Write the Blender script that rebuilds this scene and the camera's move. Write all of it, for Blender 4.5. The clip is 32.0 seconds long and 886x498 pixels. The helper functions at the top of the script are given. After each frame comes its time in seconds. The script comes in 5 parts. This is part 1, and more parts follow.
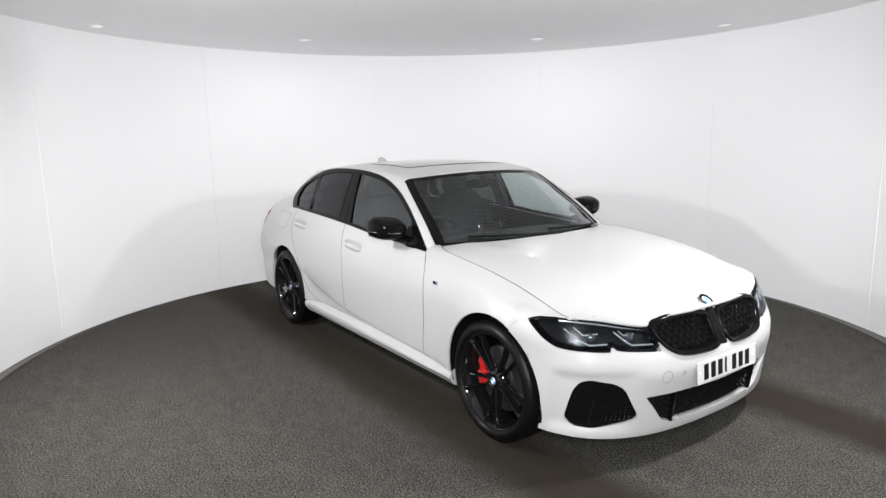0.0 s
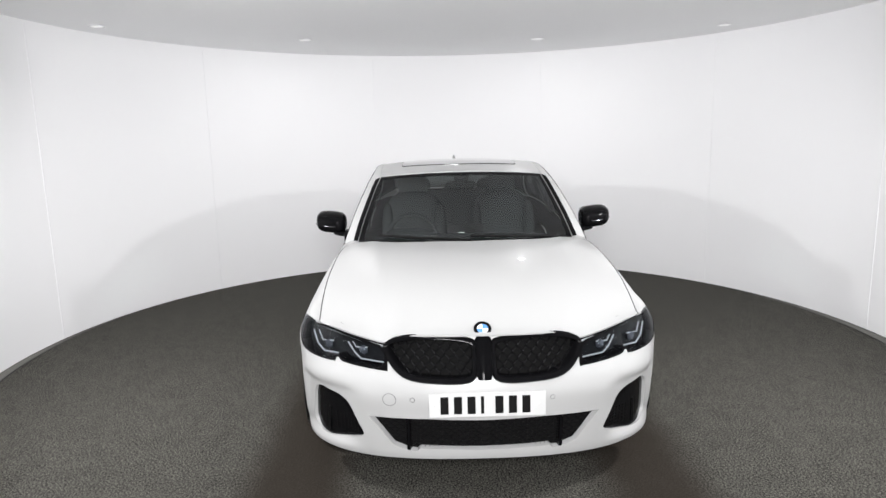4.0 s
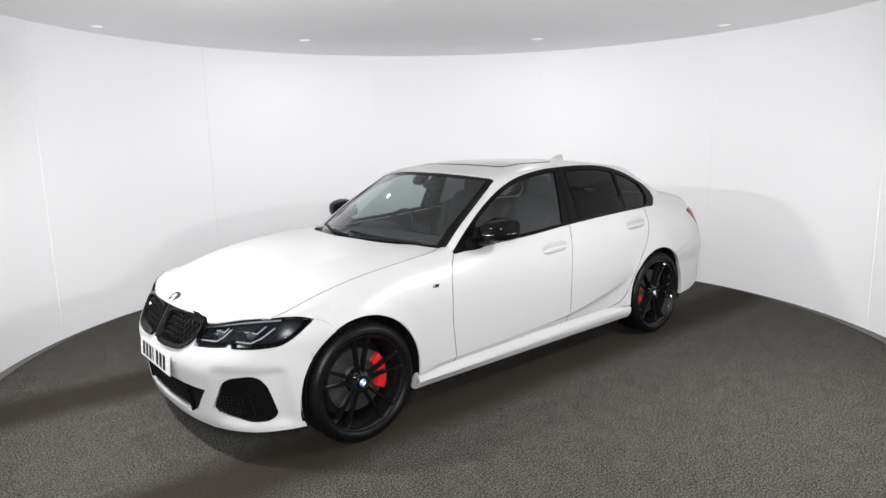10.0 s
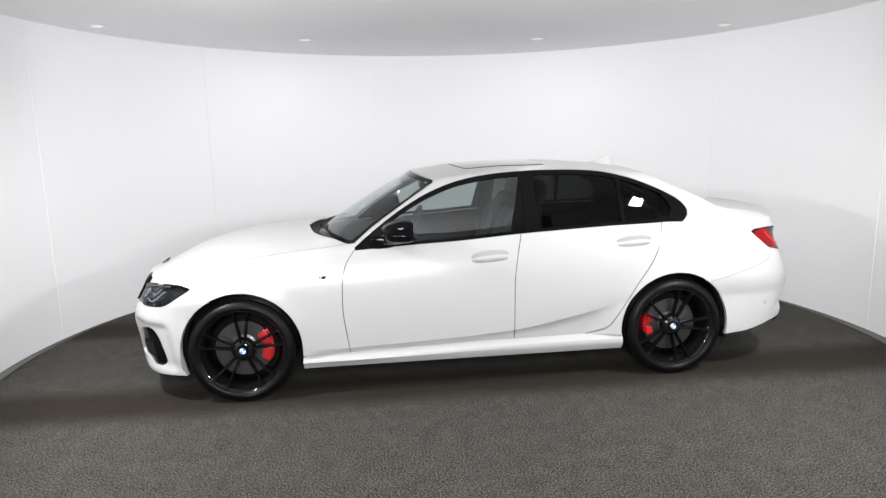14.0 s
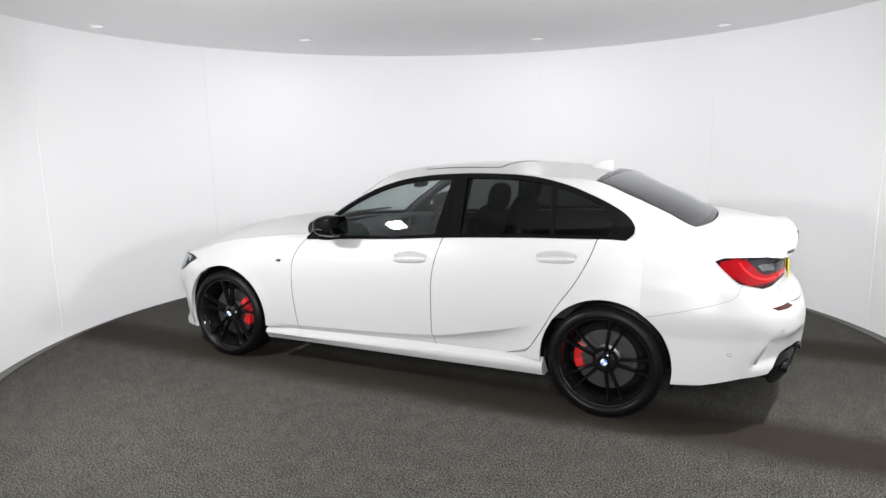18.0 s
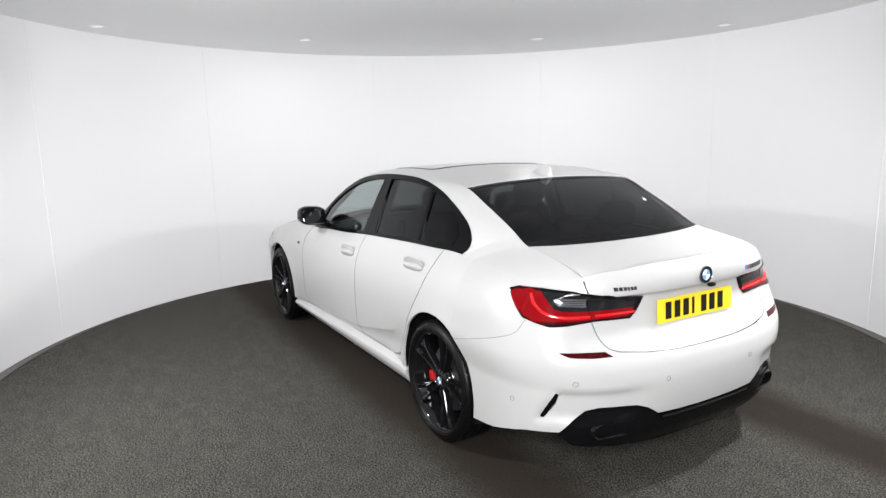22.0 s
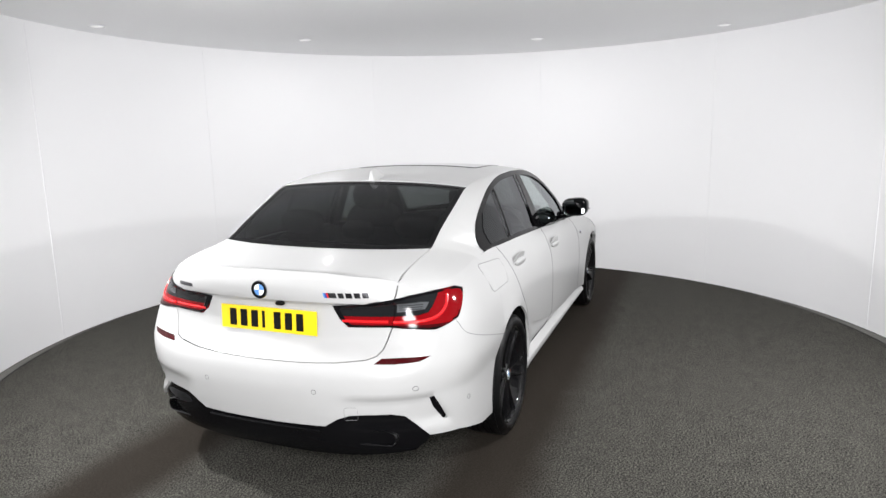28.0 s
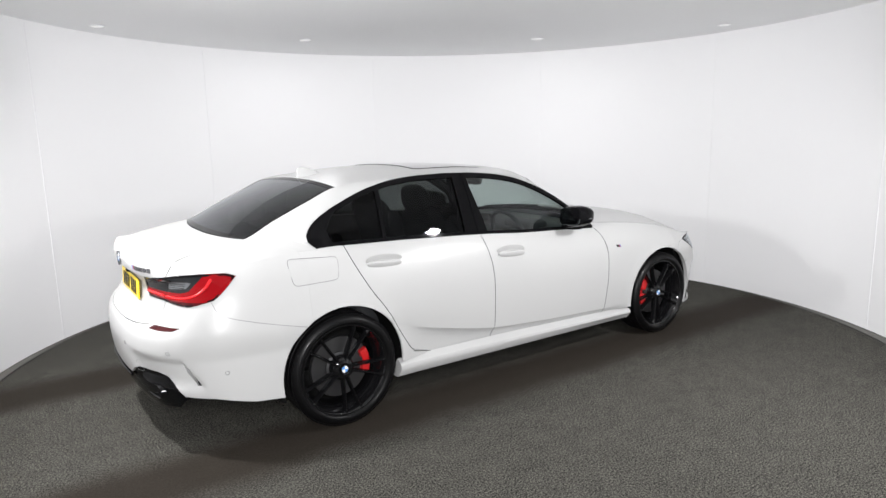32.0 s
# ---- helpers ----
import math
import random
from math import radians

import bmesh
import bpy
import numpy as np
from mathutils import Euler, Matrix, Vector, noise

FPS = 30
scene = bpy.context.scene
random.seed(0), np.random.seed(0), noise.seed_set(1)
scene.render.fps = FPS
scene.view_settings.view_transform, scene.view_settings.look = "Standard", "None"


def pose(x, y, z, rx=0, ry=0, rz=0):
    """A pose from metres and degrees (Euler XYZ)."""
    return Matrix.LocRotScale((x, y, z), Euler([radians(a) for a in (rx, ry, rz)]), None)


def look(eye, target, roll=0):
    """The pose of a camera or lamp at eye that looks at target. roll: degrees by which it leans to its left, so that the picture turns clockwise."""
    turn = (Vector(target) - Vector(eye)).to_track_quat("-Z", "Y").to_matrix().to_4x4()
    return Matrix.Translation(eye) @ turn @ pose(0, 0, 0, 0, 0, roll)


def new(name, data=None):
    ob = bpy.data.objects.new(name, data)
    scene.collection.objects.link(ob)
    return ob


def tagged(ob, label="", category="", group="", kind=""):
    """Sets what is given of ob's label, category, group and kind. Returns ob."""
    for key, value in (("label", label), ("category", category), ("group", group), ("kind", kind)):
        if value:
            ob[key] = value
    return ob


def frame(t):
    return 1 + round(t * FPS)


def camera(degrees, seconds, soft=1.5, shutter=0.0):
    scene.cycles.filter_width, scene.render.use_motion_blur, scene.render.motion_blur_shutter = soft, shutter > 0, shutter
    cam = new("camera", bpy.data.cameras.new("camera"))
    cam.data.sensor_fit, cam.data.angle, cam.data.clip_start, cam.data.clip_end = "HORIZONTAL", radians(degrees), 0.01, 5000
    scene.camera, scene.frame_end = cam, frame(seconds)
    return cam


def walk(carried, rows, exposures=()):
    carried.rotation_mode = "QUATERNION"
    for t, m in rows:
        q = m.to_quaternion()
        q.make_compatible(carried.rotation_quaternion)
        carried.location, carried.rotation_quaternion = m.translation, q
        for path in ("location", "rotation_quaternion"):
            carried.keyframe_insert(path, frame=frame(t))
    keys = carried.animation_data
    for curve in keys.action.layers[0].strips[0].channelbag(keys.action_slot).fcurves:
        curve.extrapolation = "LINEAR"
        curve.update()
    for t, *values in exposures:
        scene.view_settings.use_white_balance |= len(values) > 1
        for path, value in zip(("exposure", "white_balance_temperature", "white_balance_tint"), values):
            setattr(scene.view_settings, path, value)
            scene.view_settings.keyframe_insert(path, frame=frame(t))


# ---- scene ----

SECONDS = 32.0
cam = camera(69.1, SECONDS, soft=1.5)
EYE = (0.0, -4.983, 1.652)
AIM = look(EYE, (EYE[0] - 0.01645, EYE[1] + 0.98433, EYE[2] - 0.17553), -1.233)
walk(cam, [(0.0, AIM), (SECONDS, AIM)], [(0.0, 0.0), (SECONDS, 0.0)])

# ---- light ----
world = bpy.data.worlds.new("world")
scene.world = world
world.use_nodes = True
world.node_tree.nodes["Background"].inputs[0].default_value = (0.5, 0.52, 0.55, 1)
world.node_tree.nodes["Background"].inputs[1].default_value = 0.05

CX, CY = 0.015, -0.137          # middle of the round room
ROOM_R, ROOM_H = 3.37, 2.605    # its radius and height


def room_point(angle, r, z):
    """A point of the round room; the angle is clockwise from the far wall, in degrees."""
    a = radians(angle)
    return Vector((CX + r * math.sin(a), CY + r * math.cos(a), z))


def area_lamp(name, place, aim, size, watts, colour=(1, 1, 1)):
    data = bpy.data.lights.new(name, "AREA")
    data.shape, data.size, data.energy, data.color = "SQUARE", size, watts, colour
    ob = new(name, data)
    ob.matrix_world = look(place, aim)
    return ob


PANEL_ANGLES = (126, -126)


def PANEL_AIM(a):
    """The panels look down and inward, one more steeply than the other."""
    return room_point(a, 2.12 if a > 0 else 2.0, 0.72)


PANEL_R, PANEL_Z, PANEL_SIZE = 2.87, 2.12, 0.152
for a, watts in zip(PANEL_ANGLES, (57, 62)):
    lamp = area_lamp("panel_light", room_point(a, PANEL_R - 0.02, PANEL_Z), PANEL_AIM(a), PANEL_SIZE, watts, (0.998, 0.988, 1.0))
    lamp.matrix_world = lamp.matrix_world @ pose(0, 0, 0, 0, 0, 45)
FILL_LAMP = (0.0, -5.45, 1.95)       # a larger, unseen panel added behind the camera as fill light
FILL_AIM = (0.0, 0.3, 0.70)
area_lamp("fill_light", FILL_LAMP, FILL_AIM, 0.80, 203, (0.998, 0.988, 1.0))
DOWNLIGHTS = [(-76, 3.05, 0.15), (-39, 2.3, 5.0), (23, 2.28, 5.0), (60, 2.95, 0.2)]    # angle, distance, watts
for a, r, watts in DOWNLIGHTS:
    spot = area_lamp("ceiling_light", room_point(a, r, ROOM_H - 0.012), room_point(a, r + 0.15, 0), 0.075, watts, (0.998, 0.988, 1.0))
    spot.data.shape = "DISK"



# ---- materials ----
def shader(name, colour, rough=0.5, metal=0.0, coat=0.0, spec=0.5):
    m = bpy.data.materials.new(name)
    m.use_nodes = True
    b = m.node_tree.nodes["Principled BSDF"]
    b.inputs["Base Color"].default_value = (*colour, 1)
    b.inputs["Roughness"].default_value = rough
    b.inputs["Metallic"].default_value = metal
    b.inputs["Coat Weight"].default_value = coat
    b.inputs["Coat Roughness"].default_value = 0.03
    b.inputs["Specular IOR Level"].default_value = spec
    return m


def noise_node(m, scale, detail=4.0, rough=0.6, coords="Object"):
    nt = m.node_tree
    co = nt.nodes.new("ShaderNodeTexCoord")
    n = nt.nodes.new("ShaderNodeTexNoise")
    n.inputs["Scale"].default_value, n.inputs["Detail"].default_value, n.inputs["Roughness"].default_value = scale, detail, rough
    nt.links.new(co.outputs[coords], n.inputs["Vector"])
    return n.outputs["Fac"]


def vary(m, socket, low, high, fac):
    """Drives one number of the surface by a grey texture between low and high."""
    nt = m.node_tree
    r = nt.nodes.new("ShaderNodeMapRange")
    r.inputs["From Min"].default_value, r.inputs["From Max"].default_value = 0.3, 0.7
    r.inputs["To Min"].default_value, r.inputs["To Max"].default_value = low, high
    nt.links.new(fac, r.inputs["Value"])
    nt.links.new(r.outputs[0], nt.nodes["Principled BSDF"].inputs[socket])


def tint(m, a, b, fac, base=None):
    """Mixes two base colours by a grey texture; base: a colour socket in place of a."""
    nt = m.node_tree
    x = nt.nodes.new("ShaderNodeMix")
    x.data_type = "RGBA"
    x.inputs["A"].default_value, x.inputs["B"].default_value = (*a, 1), (*b, 1)
    if base:
        nt.links.new(base, x.inputs["A"])
    nt.links.new(fac, x.inputs["Factor"])
    nt.links.new(x.outputs["Result"], nt.nodes["Principled BSDF"].inputs["Base Color"])
    return x.outputs["Result"]


def bump(m, fac, strength, distance):
    nt = m.node_tree
    b = nt.nodes.new("ShaderNodeBump")
    b.inputs["Strength"].default_value, b.inputs["Distance"].default_value = strength, distance
    nt.links.new(fac, b.inputs["Height"])
    nt.links.new(b.outputs["Normal"], nt.nodes["Principled BSDF"].inputs["Normal"])


def maths(m, op, a, b=None, c=None):
    n = m.node_tree.nodes.new("ShaderNodeMath")
    n.operation = op
    for k, v in enumerate((a, b, c)):
        if v is None:
            continue
        if isinstance(v, (int, float)):
            n.inputs[k].default_value = v
        else:
            m.node_tree.links.new(v, n.inputs[k])
    return n.outputs[0]


def glass(name, colour, gloss=0.06, rise=0.9):
    """A thin pane: tinted see-through with a clear reflection."""
    m = bpy.data.materials.new(name)
    m.use_nodes = True
    nt = m.node_tree
    nt.nodes.remove(nt.nodes["Principled BSDF"])
    out = nt.nodes["Material Output"]
    t = nt.nodes.new("ShaderNodeBsdfTransparent")
    t.inputs[0].default_value = (*colour, 1)
    g = nt.nodes.new("ShaderNodeBsdfGlossy")
    g.inputs["Roughness"].default_value = 0.01
    g.inputs[0].default_value = (0.95, 0.97, 1.0, 1)
    lw = nt.nodes.new("ShaderNodeLayerWeight")
    lw.inputs["Blend"].default_value = 0.5
    fr = maths(m, "ADD", maths(m, "MULTIPLY", maths(m, "POWER", lw.outputs["Facing"], 5.0), rise), gloss)
    mx = nt.nodes.new("ShaderNodeMixShader")
    nt.links.new(fr, mx.inputs[0])
    nt.links.new(t.outputs[0], mx.inputs[1])
    nt.links.new(g.outputs[0], mx.inputs[2])
    nt.links.new(mx.outputs[0], out.inputs[0])
    return m


def glow(name, colour, strength):
    m = shader(name, colour, 0.4)
    b = m.node_tree.nodes["Principled BSDF"]
    b.inputs["Emission Color"].default_value = (*colour, 1)
    b.inputs["Emission Strength"].default_value = strength
    return m


WHITE = shader("white_paint", (0.435, 0.438, 0.435), 0.32, 0, 0.3)
vary(WHITE, "Coat Roughness", 0.02, 0.06, noise_node(WHITE, 3.0))
BLACK = shader("gloss_black", (0.004, 0.004, 0.0045), 0.05, 0, 0.0, 0.09)
PLASTIC = shader("black_plastic", (0.006, 0.006, 0.006), 0.5, 0, 0, 0.09)
bump(PLASTIC, noise_node(PLASTIC, 900, 2), 0.08, 0.001)
LINER = shader("dark_liner", (0.005, 0.005, 0.005), 0.85, 0, 0, 0.1)
bump(LINER, noise_node(LINER, 160), 0.3, 0.002)
RUBBER = shader("tyre_rubber", (0.003, 0.003, 0.0033), 0.6, 0, 0, 0.16)
vary(RUBBER, "Roughness", 0.30, 0.52, noise_node(RUBBER, 14))
CAP_BLACK = shader("mirror_cap_black", (0.004, 0.004, 0.0045), 0.04, 0, 0.0, 0.08)
MESH_BLACK = shader("mesh_black", (0.006, 0.006, 0.0065), 0.22, 0, 0, 0.13)
GRILLE = shader("grille_black", (0.004, 0.004, 0.0045), 0.10, 0, 0, 0.05)
ALLOY = shader("black_alloy", (0.005, 0.005, 0.0055), 0.05, 0, 0.0, 0.4)
STEEL = shader("brake_steel", (0.10, 0.10, 0.103), 0.36, 0.9)
vary(STEEL, "Roughness", 0.28, 0.48, noise_node(STEEL, 60))
RED_PAINT = shader("caliper_red", (0.42, 0.009, 0.011), 0.3, 0, 0.5)
PIPE_BLACK = shader("pipe_black", (0.005, 0.005, 0.0055), 0.12, 0, 0.0, 0.3)
CHROME = shader("chrome", (0.75, 0.76, 0.78), 0.12, 1.0)
DARK_CHROME = shader("dark_chrome", (0.16, 0.16, 0.17), 0.2, 1.0)
TEXTILE = shader("seat_leather", (0.02, 0.021, 0.023), 0.55, 0, 0, 0.2)
bump(TEXTILE, noise_node(TEXTILE, 60, 2), 0.06, 0.001)
WS_GLASS = glass("windscreen_glass", (0.70, 0.76, 0.74), 0.07)
FRONT_GLASS = glass("side_glass", (0.66, 0.73, 0.71), 0.085)
DARK_GLASS = glass("privacy_glass", (0.12, 0.128, 0.128), 0.018)
MIRROR = shader("mirror_glass", (0.075, 0.082, 0.084), 0.02, 1.0)
LAMP_GLASS = glass("lamp_cover", (0.86, 0.88, 0.9), 0.004, 0.5)
ROOF_GLASS = shader("roof_glass", (0.012, 0.012, 0.013), 0.05, 0, 0.5)
RED_LENS = shader("red_lens", (0.18, 0.003, 0.005), 0.06, 0, 0.0, 0.12)
BRIGHT_RED = shader("bright_red_guide", (0.60, 0.010, 0.014), 0.25)
DEEP_RED = shader("deep_red_lens", (0.04, 0.002, 0.003), 0.08, 0, 0.0, 0.15)
SMOKE_LENS = shader("smoked_lens", (0.010, 0.011, 0.012), 0.06, 0, 0.0, 0.18)
YELLOW = shader("plate_yellow", (0.85, 0.60, 0.005), 0.35)
PLATE_WHITE = shader("plate_white", (0.56, 0.565, 0.56), 0.35)
INK = shader("plate_ink", (0.008, 0.008, 0.008), 0.4, 0, 0, 0.08)
BLUE = shader("badge_blue", (0.10, 0.27, 0.62), 0.25, 0, 0.5)
SEAM = shader("seam_grey", (0.16, 0.16, 0.16), 0.5)
BADGE_WHITE = shader("badge_white", (0.85, 0.86, 0.88), 0.25, 0, 0.5)

WALL = shader("wall_paint", (0.86, 0.855, 0.87), 0.6, 0, 0, 0.3)
tint(WALL, (0.912, 0.914, 0.920), (0.898, 0.900, 0.907), noise_node(WALL, 1.3))
bump(WALL, noise_node(WALL, 40, 3), 0.06, 0.002)
CEIL = shader("ceiling_paint", (0.93, 0.935, 0.94), 0.6)
bump(CEIL, noise_node(CEIL, 60, 3), 0.05, 0.002)
BOOTH = shader("booth_paint", (0.16, 0.16, 0.165), 0.8, 0, 0, 0.2)
bump(BOOTH, noise_node(BOOTH, 60, 3), 0.1, 0.002)
JOINT = shader("joint_cover", (0.86, 0.86, 0.87), 0.4)


def carpet_material():
    """Grey-brown needle felt with fibre grain, and the dirt that tyres have rubbed into it."""
    m = shader("carpet", (0.1, 0.097, 0.088), 0.95, 0, 0, 0.15)
    nt = m.node_tree
    fine, mid, wide, patch = noise_node(m, 260, 2, 0.6), noise_node(m, 105, 3, 0.7), noise_node(m, 1.6, 3), noise_node(m, 9, 4, 0.65)
    grain = maths(m, "ADD", maths(m, "MULTIPLY", fine, 0.40), maths(m, "MULTIPLY", mid, 0.60))
    speck = maths(m, "ADD", grain, maths(m, "MULTIPLY", maths(m, "SUBTRACT", patch, 0.5), 0.07))
    ramp = nt.nodes.new("ShaderNodeMapRange")
    ramp.inputs["From Min"].default_value, ramp.inputs["From Max"].default_value = 0.445, 0.605
    nt.links.new(speck, ramp.inputs["Value"])
    base = tint(m, (0.004, 0.0038, 0.0032), (0.138, 0.134, 0.116), ramp.outputs[0])
    # two tyre lanes along the way on which vehicles roll on and off
    co = nt.nodes.new("ShaderNodeTexCoord")
    xyz = nt.nodes.new("ShaderNodeSeparateXYZ")
    nt.links.new(co.outputs["Object"], xyz.inputs[0])
    y = maths(m, "ABSOLUTE", xyz.outputs["Y"])
    off = maths(m, "ABSOLUTE", maths(m, "SUBTRACT", y, 0.86))
    soft = maths(m, "ADD", off, maths(m, "MULTIPLY", maths(m, "SUBTRACT", wide, 0.5), 0.16))
    lane = nt.nodes.new("ShaderNodeMapRange")
    lane.interpolation_type = "SMOOTHSTEP"
    lane.inputs["From Min"].default_value, lane.inputs["From Max"].default_value = 0.10, 0.38
    lane.inputs["To Min"].default_value, lane.inputs["To Max"].default_value = 0.90, 0.0
    nt.links.new(soft, lane.inputs["Value"])
    tint(m, (0, 0, 0), (0.020, 0.0155, 0.0115), lane.outputs[0], base)
    bump(m, grain, 0.35, 0.002)
    return m


CARPET = carpet_material()
FLOOR_MAT = shader("booth_floor", (0.12, 0.117, 0.11), 0.9)
tint(FLOOR_MAT, (0.09, 0.088, 0.08), (0.15, 0.146, 0.136), noise_node(FLOOR_MAT, 120))
bump(FLOOR_MAT, noise_node(FLOOR_MAT, 120), 0.5, 0.004)
PANEL_GLOW = glow("panel_diffuser", (1.0, 0.985, 0.975), 20.0)
# glow of the added fill panel
FILL_GLOW = glow("fill_diffuser", (1.0, 0.985, 0.975), 1.5)
LAMP_GLOW = glow("downlight_lens", (1.0, 0.985, 0.975), 0.5)


# ---- mesh helpers ----
def part(name, bm, material, parent=None, label="", sharp=40):
    """Links a bmesh as one mesh object under a thing or a part."""
    me = bpy.data.meshes.new(name)
    bm.to_mesh(me)
    bm.free()
    for f in me.polygons:
        f.use_smooth = True
    me.set_sharp_from_angle(angle=radians(sharp))
    me.materials.append(material)
    ob = new(name, me)
    if parent is not None:
        ob.parent = parent
    if label:
        ob["label"] = label
    return ob


def box_bm(sx, sy, sz, m=None, bevel=0.0, seg=2):
    bm = bmesh.new()
    bmesh.ops.create_cube(bm, size=1.0, matrix=Matrix.Diagonal((sx, sy, sz, 1)))
    if bevel:
        bmesh.ops.bevel(bm, geom=bm.edges[:], offset=bevel, segments=seg, profile=0.5, affect="EDGES")
    if m is not None:
        bm.transform(m)
    return bm


def join_bm(*many):
    out = bmesh.new()
    for b in many:
        me = bpy.data.meshes.new("tmp")
        b.to_mesh(me)
        b.free()
        out.from_mesh(me)
        bpy.data.meshes.remove(me)
    return out


def lathe(profile, seg=48, axis="Y", m=None):
    """Turns (radius, along) pairs round an axis."""
    bm = bmesh.new()
    rings = []
    for r, h in profile:
        ring = []
        for k in range(seg):
            a = 2 * math.pi * k / seg
            c, s = r * math.cos(a), r * math.sin(a)
            ring.append(bm.verts.new((c, h, s) if axis == "Y" else ((c, s, h) if axis == "Z" else (h, c, s))))
        rings.append(ring)
    for a, b in zip(rings, rings[1:]):
        for k in range(seg):
            bm.faces.new((a[k], a[(k + 1) % seg], b[(k + 1) % seg], b[k]))
    bmesh.ops.remove_doubles(bm, verts=bm.verts[:], dist=1e-6)
    bmesh.ops.recalc_face_normals(bm, faces=bm.faces[:])
    if m is not None:
        bm.transform(m)
    return bm


def tube(points, r, seg=8, closed=False):
    """A round rod along points; r may be a number or a function of the share of the way."""
    bm = bmesh.new()
    pts = [Vector(p) for p in points]
    n = len(pts)
    rings = []
    up = Vector((0.13, 0.21, 0.97)).normalized()
    for i, p in enumerate(pts):
        a = pts[(i - 1) % n] if closed or i else p
        b = pts[(i + 1) % n] if closed or i < n - 1 else p
        d = (b - a).normalized()
        s = d.cross(up).normalized()
        w = s.cross(d).normalized()
        rr = r(i / max(1, n - 1)) if callable(r) else r
        rings.append([bm.verts.new(p + rr * (math.cos(t) * s + math.sin(t) * w)) for t in (2 * math.pi * k / seg for k in range(seg))])
    pairs = list(zip(rings, rings[1:])) + ([(rings[-1], rings[0])] if closed else [])
    for a, b in pairs:
        for k in range(seg):
            bm.faces.new((a[k], a[(k + 1) % seg], b[(k + 1) % seg], b[k]))
    if not closed:
        bm.faces.new(rings[0]), bm.faces.new(rings[-1])
    bmesh.ops.recalc_face_normals(bm, faces=bm.faces[:])
    return bm


def curve(xs, ys):
    """A smooth function through a few knots."""
    xs, ys = list(xs), list(ys)
    if xs[0] > xs[-1]:
        xs, ys = xs[::-1], ys[::-1]
    n = len(xs)
    d = [(ys[i + 1] - ys[i]) / (xs[i + 1] - xs[i]) for i in range(n - 1)]
    t = [d[0]] + [0.0 if d[i - 1] * d[i] <= 0 else 2 * d[i - 1] * d[i] / (d[i - 1] + d[i]) for i in range(1, n - 1)] + [d[-1]]

    def f(x):
        if x <= xs[0]:
            return ys[0] + t[0] * (x - xs[0])
        if x >= xs[-1]:
            return ys[-1] + t[-1] * (x - xs[-1])
        i = 0
        while x > xs[i + 1]:
            i += 1
        h = xs[i + 1] - xs[i]
        u = (x - xs[i]) / h
        return ((1 + 2 * u) * (1 - u) ** 2 * ys[i] + u * (1 - u) ** 2 * h * t[i] + u * u * (3 - 2 * u) * ys[i + 1] + u * u * (u - 1) * h * t[i + 1])
    return f


def path3(points):
    """A smooth space curve through points; the argument runs from 0 to 1."""
    k = [i / (len(points) - 1) for i in range(len(points))]
    fx, fy, fz = (curve(k, [p[j] for p in points]) for j in range(3))
    return lambda s: (fx(s), fy(s), fz(s))


def inside(poly, x, y):
    hit = False
    for (x0, y0), (x1, y1) in zip(poly, poly[1:] + poly[:1]):
        if (y0 > y) != (y1 > y) and x < x0 + (y - y0) / (y1 - y0) * (x1 - x0):
            hit = not hit
    return hit


def grow(poly, d):
    """The outline moved outward by d (inward if negative)."""
    area = sum(a[0] * b[1] - b[0] * a[1] for a, b in zip(poly, poly[1:] + poly[:1]))
    sg = 1 if area > 0 else -1
    out = []
    n = len(poly)
    for i in range(n):
        p, q, r = Vector(poly[i - 1]), Vector(poly[i]), Vector(poly[(i + 1) % n])
        a, b = (q - p).normalized(), (r - q).normalized()
        na, nb = Vector((a.y, -a.x)) * sg, Vector((b.y, -b.x)) * sg
        v = na + nb
        v = v / max(0.5, v.dot(na)) if v.length > 1e-6 else na
        out.append((q.x + d * v.x, q.y + d * v.y))
    return out


def rounded(poly, r, seg=4):
    """The outline with its corners rounded by about r."""
    out = []
    n = len(poly)
    for i in range(n):
        p, q, s = Vector(poly[i - 1]), Vector(poly[i]), Vector(poly[(i + 1) % n])
        a, b = p - q, s - q
        ra, rb = min(r, a.length * 0.45), min(r, b.length * 0.45)
        u, v = q + a.normalized() * ra, q + b.normalized() * rb
        for k in range(seg + 1):
            t = k / seg
            w = u * (1 - t) ** 2 + q * 2 * t * (1 - t) + v * t * t
            out.append((w.x, w.y))
    return out


def sheet(x0, x1, nx, y0, y1, ny):
    bm = bmesh.new()
    vs = [[bm.verts.new((x0 + (x1 - x0) * i / nx, y0 + (y1 - y0) * j / ny, 0)) for j in range(ny + 1)] for i in range(nx + 1)]
    for i in range(nx):
        for j in range(ny):
            bm.faces.new((vs[i][j], vs[i + 1][j], vs[i + 1][j + 1], vs[i][j + 1]))
    return bm


